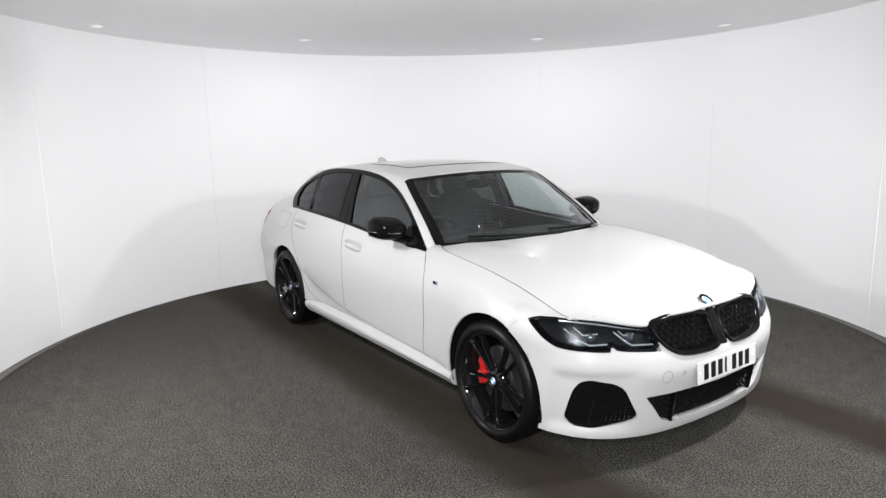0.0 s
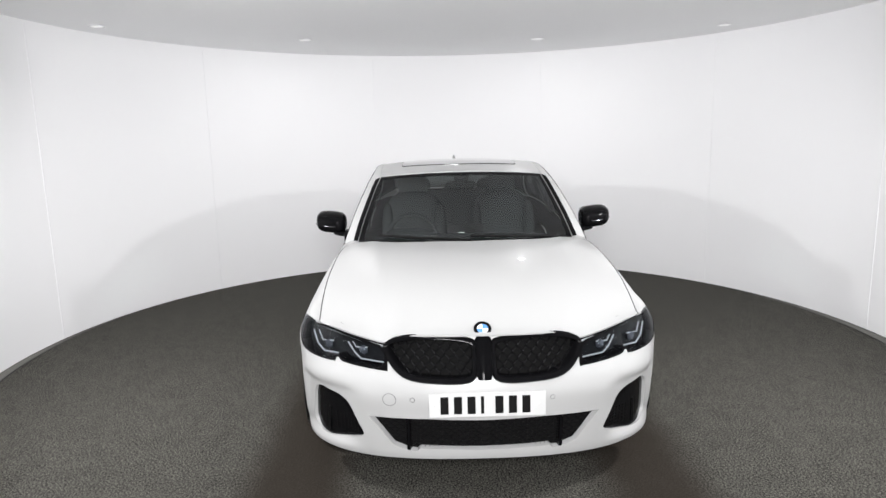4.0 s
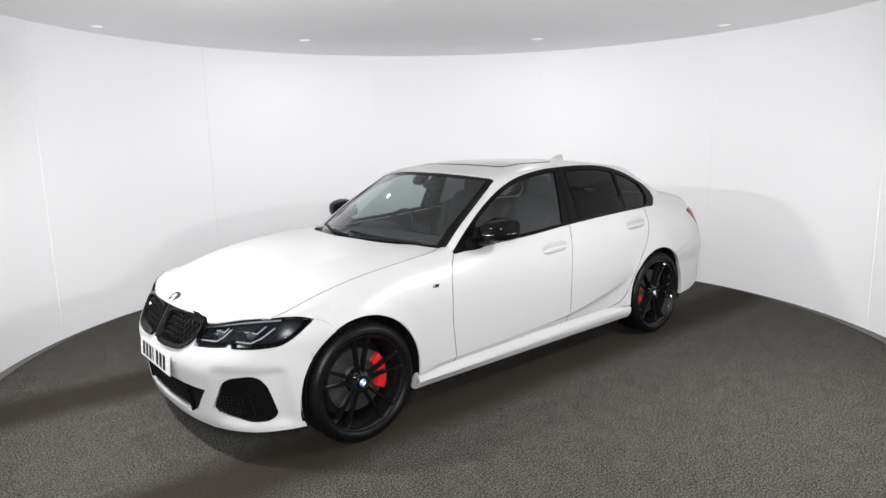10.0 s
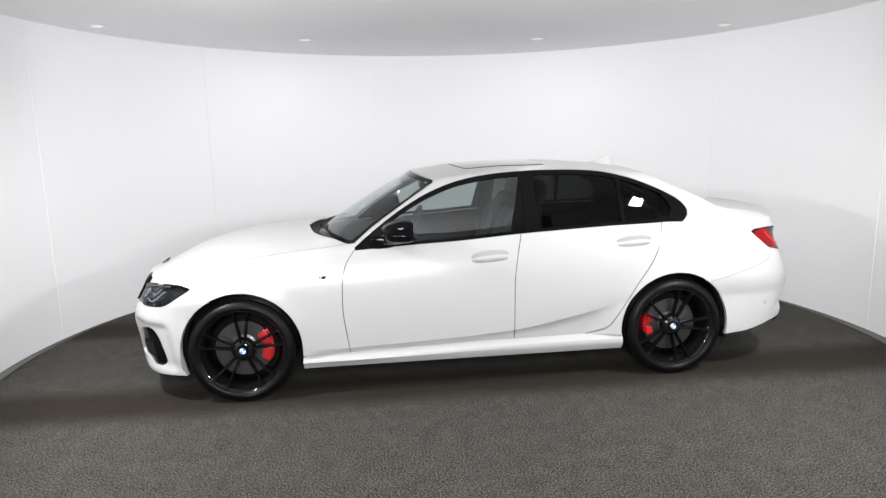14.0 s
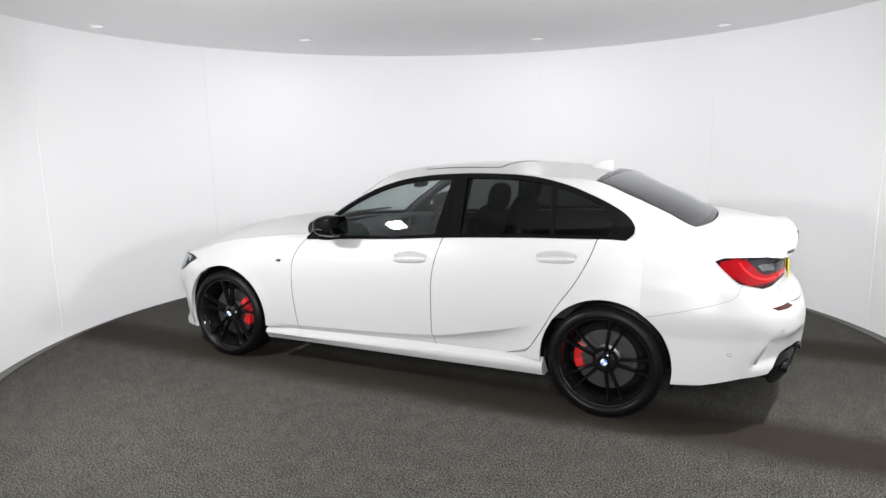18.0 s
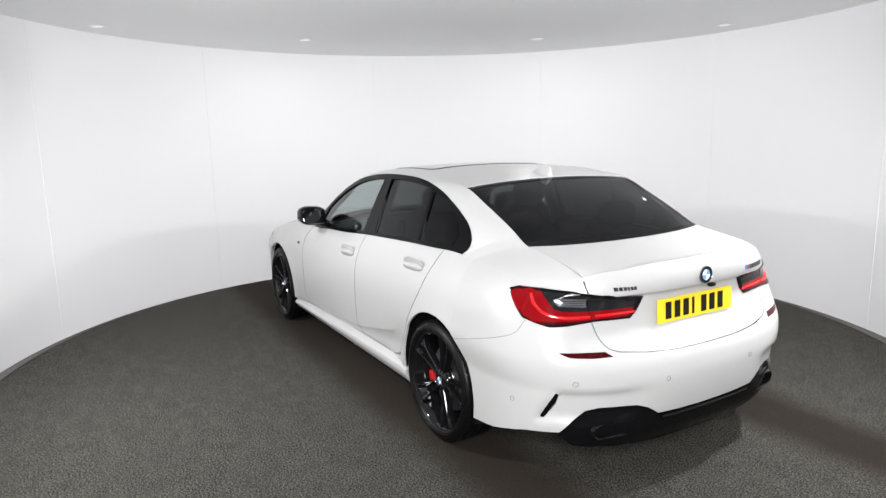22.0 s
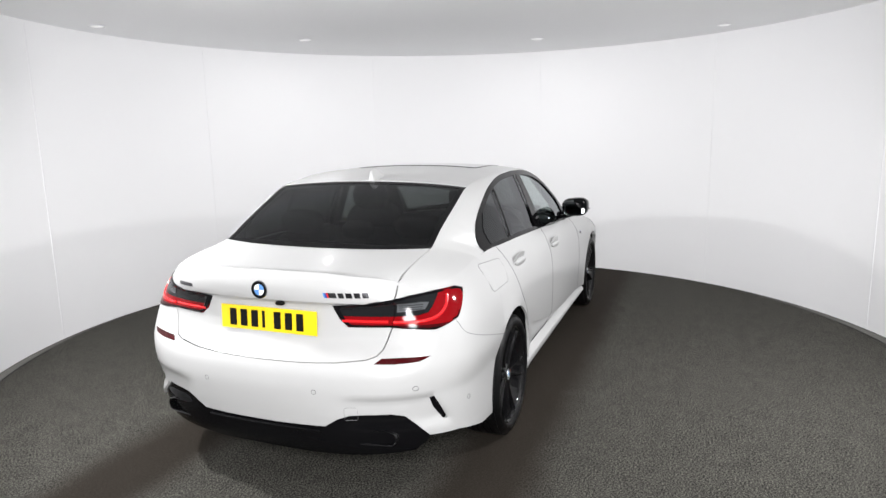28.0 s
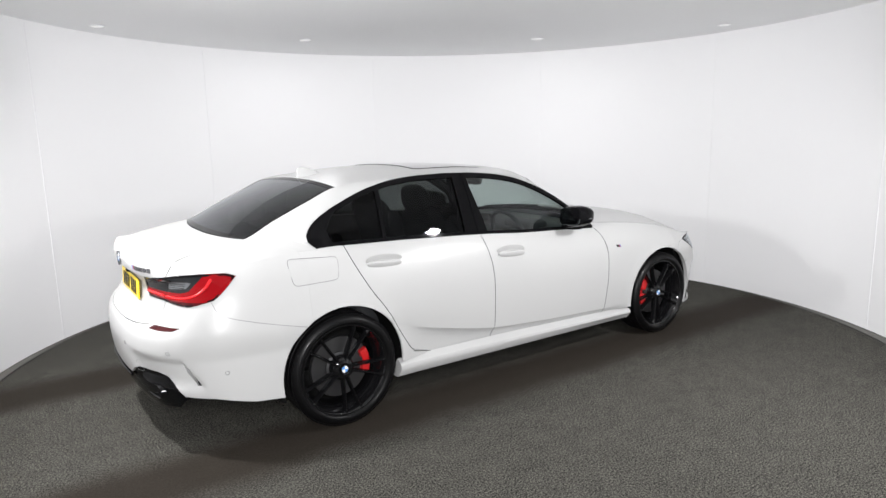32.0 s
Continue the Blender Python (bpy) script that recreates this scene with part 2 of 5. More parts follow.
def trim(bm, poly, keep=True):
    """Cuts a flat sheet along an outline, and keeps what lies inside or outside of it."""
    for (x0, y0), (x1, y1) in zip(poly, poly[1:] + poly[:1]):
        d = Vector((x1 - x0, y1 - y0, 0))
        if d.length < 1e-7:
            continue
        lx, hx, ly, hy = min(x0, x1) - 1e-4, max(x0, x1) + 1e-4, min(y0, y1) - 1e-4, max(y0, y1) + 1e-4
        faces = []
        for f in bm.faces:
            xs, ys = [v.co.x for v in f.verts], [v.co.y for v in f.verts]
            if max(xs) >= lx and min(xs) <= hx and max(ys) >= ly and min(ys) <= hy:
                faces.append(f)
        if not faces:
            continue
        geom = list({v for f in faces for v in f.verts}) + list({e for f in faces for e in f.edges}) + faces
        bmesh.ops.bisect_plane(bm, geom=geom, dist=2e-5, plane_co=(x0, y0, 0), plane_no=(-d.y, d.x, 0))
    bad = []
    for f in bm.faces:
        c = f.calc_center_median()
        if inside(poly, c.x, c.y) != keep:
            bad.append(f)
    bmesh.ops.delete(bm, geom=bad, context="FACES")
    return bm


def mapped(bm, fn):
    """Carries a flat sheet onto a surface."""
    for v in bm.verts:
        v.co = fn(v.co.x, v.co.y)
    bm.normal_update()
    return bm


def outward(bm, core=(0, 0, 0.55)):
    """Turns an open sheet's faces away from the core."""
    c = Vector(core)
    s = sum((f.calc_center_median() - c).dot(f.normal) * f.calc_area() for f in bm.faces)
    if s < 0:
        bmesh.ops.reverse_faces(bm, faces=bm.faces[:])
        bm.normal_update()
    return bm


def shell(bm, t):
    """Gives an open sheet thickness, inward from its faces."""
    bm.normal_update()
    old = bm.verts[:]
    faces = bm.faces[:]
    rim = [e for e in bm.edges if len(e.link_faces) == 1]
    twin = {v: bm.verts.new(v.co - v.normal * t) for v in old}
    for f in faces:
        bm.faces.new([twin[v] for v in reversed(f.verts)])
    for e in rim:
        f = e.link_faces[0]
        ls = [l for l in f.loops if l.edge == e][0]
        a, b = ls.vert, ls.link_loop_next.vert
        bm.faces.new((b, a, twin[a], twin[b]))
    bm.normal_update()
    return bm


def flipped(bm):
    """A mirror twin, on the other side."""
    out = bm.copy()
    for v in out.verts:
        v.co.y = -v.co.y
    bmesh.ops.reverse_faces(out, faces=out.faces[:])
    return out


def flipped_free(bm):
    out = flipped(bm)
    bm.free()
    return out


def whole(bm):
    """Joins a half with its mirror twin along the middle."""
    tw = flipped(bm)
    out = join_bm(bm, tw)
    bmesh.ops.remove_doubles(out, verts=[v for v in out.verts if abs(v.co.y) < 2e-3], dist=2e-3)
    return out


# ---- the round room ----
def arc_panel(a0, a1, r, z0, z1, thick, n=10):
    bm = bmesh.new()
    rows = []
    for k in range(n + 1):
        a = a0 + (a1 - a0) * k / n
        rows.append([bm.verts.new(room_point(a, rr, zz)) for rr, zz in ((r, z0), (r, z1), (r + thick, z1), (r + thick, z0))])
    for p, q in zip(rows, rows[1:]):
        for k in range(4):
            bm.faces.new((p[k], q[k], q[(k + 1) % 4], p[(k + 1) % 4]))
    bm.faces.new(rows[0]), bm.faces.new(rows[-1])
    bmesh.ops.recalc_face_normals(bm, faces=bm.faces[:])
    return bm


def disc_bm(r, z0, z1, seg=160, cx=CX, cy=CY):
    bm = bmesh.new()
    bmesh.ops.create_cone(bm, cap_ends=True, segments=seg, radius1=r, radius2=r, depth=z1 - z0,
                          matrix=Matrix.Translation((cx, cy, (z0 + z1) / 2)))
    return bm


SEAMS = [-152.1, -117.8, -83.5, -50.8, -16.5, 18.6, 53.3, 85.2, 119.5, 154.0]


TABLE_R = 3.302                 # the turntable's radius; a narrow gap parts it from the floor


def build_room():
    back = part("wall_round", arc_panel(SEAMS[0], SEAMS[-1], ROOM_R + 0.006, 0.004, ROOM_H, 0.1, 90), WALL, sharp=30)
    tagged(back, "smooth white curved studio wall of tall painted panels", "wall", kind="structure")
    for a0, a1 in zip(SEAMS, SEAMS[1:]):
        g = 0.018
        part("panel", arc_panel(a0 + g, a1 - g, ROOM_R, 0.004, ROOM_H, 0.004, 16), WALL, back)
    for a in (SEAMS[2], SEAMS[7]):
        part("joint_strip", arc_panel(a - 0.09, a + 0.09, ROOM_R - 0.003, 0.004, ROOM_H - 0.02, 0.006, 1), JOINT, back, "thin white cover strip on a panel joint")
    ceiling = part("ceiling", disc_bm(ROOM_R + 0.12, ROOM_H, ROOM_H + 0.1), CEIL)
    tagged(ceiling, "flat white painted ceiling with small recessed lamps", "ceiling", kind="structure")
    # the camera's booth beyond the opening
    floor = part("floor", lathe([(TABLE_R + 0.007, -0.11), (TABLE_R + 0.007, -0.006), (TABLE_R + 0.010, -0.002), (8.0, -0.002), (8.0, -0.11), (0.001, -0.11)], 200, "Z"), FLOOR_MAT)
    tagged(floor, "dark grey carpeted floor round the turntable", "floor", kind="structure")
    w = 1.62
    for name, m, s in (("wall_booth", pose(w + 0.05, -4.75, ROOM_H / 2), (0.1, 3.5, ROOM_H)), ("wall_booth", pose(-w - 0.05, -4.75, ROOM_H / 2), (0.1, 3.5, ROOM_H)),
                       ("wall_booth", pose(0, -6.55, ROOM_H / 2), (2 * w + 0.2, 0.1, ROOM_H))):
        tagged(part(name, box_bm(*s, m), BOOTH), "plain dark painted wall of the camera booth", "wall", kind="structure")
    tagged(part("ceiling_booth", box_bm(2 * w + 0.2, 3.7, 0.1, pose(0, -4.85, ROOM_H + 0.055)), BOOTH), "plain dark ceiling of the camera booth", "ceiling", kind="structure")
    # lamps
    for a in PANEL_ANGLES:
        lamp = tagged(new("wall_lamp"), "small square white light panel hung from the ceiling on a rod", "lamp", "light panels")
        m = look(room_point(a, PANEL_R, PANEL_Z), PANEL_AIM(a)) @ pose(0, 0, 0, 0, 0, 45)
        s = PANEL_SIZE
        part("housing", box_bm(s + 0.03, s + 0.03, 0.05, m @ pose(0, 0, 0.03), 0.006), JOINT, lamp)
        part("diffuser", box_bm(s, s, 0.006, m @ pose(0, 0, 0.002)), PANEL_GLOW, lamp, "bright white diffuser")
        top = room_point(a, PANEL_R + 0.05, ROOM_H)
        part("rod", tube([m @ Vector((0, 0, 0.05)), (top.x, top.y, PANEL_Z + 0.12), top], 0.006), JOINT, lamp)
    # invented fixture that carries the added fill light, out of view
    lamp = tagged(new("fill_lamp"), "square white fill panel added behind the camera, out of view", "lamp", "light panels")
    m = look(FILL_LAMP, FILL_AIM)
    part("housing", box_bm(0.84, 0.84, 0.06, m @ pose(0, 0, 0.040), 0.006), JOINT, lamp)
    part("diffuser", box_bm(0.80, 0.80, 0.006, m @ pose(0, 0, 0.006)), FILL_GLOW, lamp, "bright white diffuser")
    top = Vector((0, FILL_LAMP[1] - 0.06, ROOM_H))
    part("rod", tube([m @ Vector((0, 0, 0.06)), (0, top.y, FILL_LAMP[2] + 0.12), top], 0.008), JOINT, lamp)
    for a, r, watts in DOWNLIGHTS:
        p = room_point(a, r, ROOM_H)
        lamp = tagged(new("downlight"), "small round recessed ceiling lamp with a white rim", "lamp", "ceiling lamps")
        part("rim", lathe([(0.045, -0.004), (0.05, -0.010), (0.06, -0.010), (0.066, -0.001)], 28, "Z", Matrix.Translation(p)), JOINT, lamp)
        part("lens", lathe([(0.0001, -0.003), (0.046, -0.005)], 28, "Z", Matrix.Translation(p)), LAMP_GLOW, lamp, "glowing white lens")


build_room()


def build_turntable():
    t = part("turntable", lathe([(0.001, 0.0), (TABLE_R - 0.004, 0.0), (TABLE_R - 0.004, -0.06), (0.001, -0.06)], 200, "Z"), CARPET)
    part("edge_trim", lathe([(TABLE_R - 0.004, -0.05), (TABLE_R, -0.05), (TABLE_R, 0.0008), (TABLE_R - 0.004, 0.0012), (TABLE_R - 0.014, 0.0008), (TABLE_R - 0.014, 0.0002)], 200, "Z"), PLASTIC, t, "thin dark edge trim")
    tagged(t, "round turntable covered in grey-brown carpet with dark tyre lanes", "turntable")
    return t


turntable = build_turntable()


# ---- the car: surfaces (x forward, y to its left, z up; origin midway between the axles) ----
AXLE = 1.4255
HUB_Z = 0.333
ARCH_R = 0.375

crease_z = curve([-1.3, -0.9, -0.71, -0.32, 0.21, 0.7, 1.1], [0.60, 0.488, 0.444, 0.373, 0.337, 0.319, 0.30])
belt_z = curve([-2.3, -2.12, -1.95, -1.56, -1.39, -1.09, -0.72, -0.35, 0.01, 0.31, 0.69, 0.9, 1.1, 1.3, 1.6, 1.75, 1.9],
               [0.955, 0.975, 0.995, 1.03, 1.037, 1.034, 1.021, 1.002, 0.975, 0.961, 0.938, 0.925, 0.912, 0.886, 0.83, 0.795, 0.752])
belt_y = curve([-2.3, -2.1, -1.9, -1.5, -1.0, -0.5, 0.0, 0.5, 0.8, 1.1, 1.4, 1.6, 1.8],
               [0.69, 0.715, 0.735, 0.775, 0.808, 0.818, 0.820, 0.816, 0.812, 0.815, 0.815, 0.812, 0.80])
wide = curve([-2.3, -1.9, -1.43, -1.0, -0.3, 0.5, 1.0, 1.43, 1.6, 1.9], [0.875, 0.895, 0.912, 0.904, 0.899, 0.899, 0.902, 0.912, 0.908, 0.89])
top_z = curve([0.72, 0.60, 0.47, 0.37, 0.19, 0.0, -0.19, -0.38, -0.57, -0.755, -0.944, -1.135, -1.33, -1.446, -1.506, -1.56],
              [0.937, 1.035, 1.13, 1.195, 1.288, 1.352, 1.384, 1.399, 1.404, 1.401, 1.386, 1.345, 1.272, 1.216, 1.177, 1.12])
hood_edge_y = curve([0.74, 0.9, 1.15, 1.45, 1.7, 1.92], [0.719, 0.782, 0.796, 0.798, 0.792, 0.776])
hood_edge_z = curve([0.74, 0.9, 1.15, 1.45, 1.7, 1.92], [0.966, 0.957, 0.932, 0.893, 0.845, 0.769])
hood_mid_z = curve([0.9, 1.03, 1.3, 1.6, 1.85, 2.0, 2.1, 2.15], [1.010, 1.005, 0.993, 0.962, 0.912, 0.860, 0.802, 0.760])


def ease(t):
    t = max(0.0, min(1.0, t))
    return t * t * (3 - 2 * t)


def side_y(x, z):
    """Half width of the body's side below the windows."""
    w, zb, zm = wide(x), belt_z(x), 0.62
    zc = crease_z(x)
    if z >= zm:
        t = (z - zm) / (zb - zm)
        y = w - (w - belt_y(x)) * max(0.0, t) ** 3.0
    else:
        t = (zm - z) / max(0.08, zm - zc)
        y = w - 0.010 * min(t, 1.0) ** 2
        if z < zc:
            fade = min(ease((x + 1.10) / 0.42), ease((1.05 - x) / 0.25))
            y -= fade * 0.052 * (1 - math.exp((z - zc) / 0.040))
    for cx in (AXLE, -AXLE):
        r = math.hypot(x - cx, z - HUB_Z)
        y += 0.010 * math.exp(-((r - ARCH_R) / 0.055) ** 2)
    if z < 0.3:
        y -= 0.35 * (0.3 - z) ** 1.5 if abs(x) > 1.1 else 0.0
    return y


def side(x, z, out=0.0):
    return Vector((x, side_y(x, z) + out, z))


def cabin(x, z, out=0.0):
    """The glass plane of the cabin's side."""
    h = z - belt_z(x)
    return Vector((x, belt_y(x) - 0.004 - 0.325 * h - 0.20 * h * h + out, z))


NOSE_X, NOSE_N, NOSE_M, NOSE_P = 1.60, 2.45, 2.85, 1.7
nose_mid = curve([0.14, 0.17, 0.20, 0.24, 0.30, 0.40, 0.50, 0.56, 0.62, 0.70, 0.76, 0.80], [2.145, 2.178, 2.19, 2.197, 2.205, 2.22, 2.237, 2.224, 2.188, 2.140, 2.112, 2.09])
TAIL_X, TAIL_N, TAIL_M, TAIL_P = -1.62, 2.6, 4.4, 2.2
tail_mid = curve([0.22, 0.30, 0.40, 0.48, 0.56, 0.63, 0.675, 0.70, 0.78, 0.88, 0.915, 0.928, 0.938, 0.96, 1.0, 1.05, 1.08],
                 [-2.40, -2.445, -2.462, -2.472, -2.476, -2.468, -2.445, -2.415, -2.358, -2.350, -2.353, -2.366, -2.395, -2.404, -2.409, -2.397, -2.36])


def crowd(q, p):
    """Evens out the way round a corner: q is even along the surface."""
    return 1 - max(0.0, 1 - max(1e-6, min(1.0, q))) ** p


def uncrowd(s, p):
    return 1 - max(0.0, 1 - s) ** (1 / p)


def nose(s, z, out=0.0):
    """The front end: s runs from 0 in the middle to 1 at the wheel arch."""
    f = crowd(s, NOSE_P) * math.pi / 2
    y = side_y(NOSE_X, z) * math.sin(f) ** (2 / NOSE_N)
    out -= 0.020 * ease((0.545 - z) / 0.055) * ease((z - 0.20) / 0.06) * ease((y - 0.54) / 0.14) * ease((0.885 - y) / 0.03)
    w = side_y(NOSE_X, z) + out
    a = nose_mid(z) - NOSE_X + out
    return Vector((NOSE_X + a * max(0.0, math.cos(f)) ** (2 / NOSE_M), w * math.sin(f) ** (2 / NOSE_N), z))


def nose_s(y, z):
    return uncrowd(math.asin(min(1.0, (abs(y) / side_y(NOSE_X, z)) ** (NOSE_N / 2))) / (math.pi / 2), NOSE_P)


def nose_sx(x, z):
    return uncrowd(math.acos(max(0.0, min(1.0, (x - NOSE_X) / (nose_mid(z) - NOSE_X))) ** (NOSE_M / 2)) / (math.pi / 2), NOSE_P)


corner_a = curve([0.22, 0.30, 0.40, 0.56, 0.66, 0.72, 0.80, 0.88, 0.97, 1.05], [0.77, 0.808, 0.832, 0.850, 0.842, 0.830, 0.795, 0.750, 0.728, 0.722])


def tail_a(s, z):
    """How far the rear end reaches back; its corners keep a rounder line than its middle."""
    k = ease((s - 0.12) / 0.30)
    return (TAIL_X - tail_mid(z)) * (1 - k) + corner_a(z) * k


def tail(s, z, out=0.0):
    """The rear end, likewise."""
    f = crowd(s, TAIL_P) * math.pi / 2
    y = side_y(TAIL_X, z) * math.sin(f) ** (2 / TAIL_N)
    out -= 0.018 * ease((0.540 - z) / 0.018) * ease((z - 0.37) / 0.06) * ease((y - 0.36) / 0.16) * ease((0.786 + 0.40 * (0.524 - z) - y) / 0.022)
    w = side_y(TAIL_X, z) + out
    a = tail_a(s, z) + out
    return Vector((TAIL_X - a * max(0.0, math.cos(f)) ** (2 / TAIL_M), w * math.sin(f) ** (2 / TAIL_N), z))


def tail_s(y, z):
    return uncrowd(math.asin(min(1.0, (abs(y) / side_y(TAIL_X, z)) ** (TAIL_N / 2))) / (math.pi / 2), TAIL_P)


def tail_sx(x, z):
    q = 0.5
    for _ in range(12):
        q = uncrowd(math.acos(max(0.0, min(1.0, (TAIL_X - x) / tail_a(q, z))) ** (TAIL_M / 2)) / (math.pi / 2), TAIL_P)
    return q


def on_nose(points):
    """An outline of (y, z) on the front end; a point may be (x, z, 'x') near the corner."""
    return [(nose_sx(p[0], p[1]) if len(p) > 2 else nose_s(p[0], p[1]), p[1]) for p in points]


def on_tail(points):
    return [(tail_sx(p[0], p[1]) if len(p) > 2 else tail_s(p[0], p[1]), p[1]) for p in points]


corner_z = curve([1.60, 1.66, 1.73, 1.79, 1.85, 1.92], [0.802, 0.799, 0.794, 0.785, 0.779, 0.773])


def hood_side_z(x):
    """The bonnet's height along its shut line."""
    k = max(0.0, (x - 0.745) / 1.175) ** 6
    return hood_edge_z(x) * (1 - k) + k * 0.769


def wing_low(x):
    """Where the wing's flank ends and its rounded top begins."""
    return belt_z(x) - ease((x - 0.80) / 0.25) * (0.028 + 0.027 * ease((NOSE_X - x) / 0.20))


# ---- the car: outlines of its panels ----
door_front = curve([0.27, 0.36, 0.588, 0.737, 0.829, 0.897, 0.94], [0.752, 0.763, 0.788, 0.784, 0.768, 0.736, 0.70])
door_mid = curve([0.29, 0.365, 0.668, 0.798, 0.926, 1.006], [-0.333, -0.322, -0.323, -0.335, -0.361, -0.383])
door_rear = curve([0.302, 0.315, 0.331, 0.361, 0.464, 0.644, 0.8, 0.947, 1.04], [-0.79, -0.862, -0.936, -0.971, -1.042, -1.149, -1.258, -1.330, -1.356])
door_low = curve([0.76, 0.2, -0.35, -0.80], [0.275, 0.287, 0.298, 0.302])


def steps(a, b, n):
    return [a + (b - a) * k / n for k in range(n + 1)]


def arch(cx, a0, a1, n=22, r=ARCH_R):
    return [(cx + r * math.cos(radians(a)), HUB_Z + 0.004 + r * math.sin(radians(a))) for a in steps(a0, a1, n)]


FRONT_DOOR = ([(door_front(z), z) for z in steps(0.277, 0.937, 14)] + [(x, belt_z(x)) for x in steps(0.69, -0.38, 12)]
              + [(door_mid(z), z) for z in steps(1.0, 0.30, 12)] + [(x, door_low(x)) for x in steps(-0.325, 0.74, 8)])
REAR_DOOR = ([(door_mid(z), z) for z in steps(0.299, 1.003, 12)] + [(x, belt_z(x)) for x in steps(-0.39, -1.362, 12)]
             + [(door_rear(z), z) for z in steps(1.036, 0.304, 18)] + [(x, door_low(x)) for x in steps(-0.78, -0.34, 6)])
WING = ([(NOSE_X, 0.66)] + arch(AXLE, 62, 184, 24) + [(1.05, 0.283)] + [(0.753, 0.277)] + [(door_front(z), z) for z in steps(0.29, 0.934, 14)]
        + [(x, wing_low(x) + 0.0027) for x in steps(0.71, NOSE_X + 0.002, 26)])
QUARTER = ([(door_rear(z), z) for z in steps(0.305, 1.036, 20)] + [(x, belt_z(x) + 0.0027) for x in steps(-1.37, TAIL_X - 0.0019, 10)]
           + [(TAIL_X - 0.0019, 0.66)] + arch(-AXLE, 120, -4, 26) + [(-1.05, 0.30)])


def spread(points):
    """Drops points that nearly repeat."""
    out = []
    for p in points:
        if not out or math.hypot(p[0] - out[-1][0], p[1] - out[-1][1]) > 0.004:
            out.append(p)
    return out


PAINT_T = 0.012
car = tagged(new("car"), "glossy white four-door saloon with black trim, wheels and grille", "car", kind="thing")
SHIFT = (0.052, 0.056, 0.0)      # the turntable's axis passes this far behind and beside the car's middle


def cpart(name, bm, mat, parent=None, label="", sharp=40):
    ob = part(name, bm, mat, parent or car, label, sharp)
    if parent is None:
        ob.location = SHIFT
    return ob


def pair(name, bm, mat, label="", sharp=40):
    """The part on the left, and its mirror twin on the right."""
    tw = flipped(bm)
    return cpart(name, bm, mat, None, label, sharp), cpart(name, tw, mat, None, label, sharp)


def subpair(name, bm, mat, parents, label="", sharp=40):
    tw = flipped(bm)
    return cpart(name, bm, mat, parents[0], label, sharp), cpart(name, tw, mat, parents[1], label, sharp)


def score(bm, line):
    """Lays an edge into a flat sheet along a line, so that it can fold there."""
    for (x0, y0), (x1, y1) in zip(line, line[1:]):
        lx, hx = min(x0, x1) - 1e-5, max(x0, x1) + 1e-5
        faces = []
        for f in bm.faces:
            xs, ys = [v.co.x for v in f.verts], [v.co.y for v in f.verts]
            if max(xs) > lx + 1e-4 and min(xs) < hx - 1e-4 and max(ys) >= min(y0, y1) and min(ys) <= max(y0, y1):
                faces.append(f)
        if faces:
            geom = list({v for f in faces for v in f.verts}) + list({e for f in faces for e in f.edges}) + faces
            bmesh.ops.bisect_plane(bm, geom=geom, dist=2e-5, plane_co=(x0, y0, 0), plane_no=(y0 - y1, x1 - x0, 0))
    return bm


def panel(fn, poly, box, cuts=(), gap=0.0022, t=PAINT_T, core=(0, 0, 0.55), folds=()):
    """One sheet-metal panel: the inside of an outline on a surface, with openings, and a turned edge."""
    bm = sheet(*box)
    for line in folds:
        score(bm, line)
    trim(bm, grow(spread(poly), -gap))
    for c in cuts:
        trim(bm, c, False)
    outward(mapped(bm, fn), core)
    return shell(bm, t) if t else bm


def wing_top(x, t):
    """The rounded strip from the wing's side up to the bonnet's shut line."""
    b = Vector((x, hood_edge_y(x) + 0.003, hood_side_z(x) - 0.001))
    a = side(x, wing_low(x)) if x <= NOSE_X else nose(nose_sx(x, corner_z(x)), corner_z(x))
    m = (a + b) / 2 + Vector((0, 0.3, 1.0)) * 0.08 * (b - a).length
    k = ease((NOSE_X - x) / 0.22)
    if k:
        up = (a - side(x, a.z - 0.01)).normalized()
        m = m.lerp(a + up * 0.5 * (b - a).length, k)
    return a * (1 - t) ** 2 + m * 2 * t * (1 - t) + b * t * t


FLAP = rounded([(-1.705, 0.998), (-1.415, 0.985), (-1.440, 0.868), (-1.700, 0.862)], 0.03)


def flank(x, z, out=0.0):
    """The body's side, carried on round the rear corner."""
    return side(x, z, out) if x >= TAIL_X else tail(tail_sx(x, z), z, out)


def side_box(x0, x1):
    return (x0, x1, max(4, int((x1 - x0) / 0.027)), 0.19, 1.045, 32)


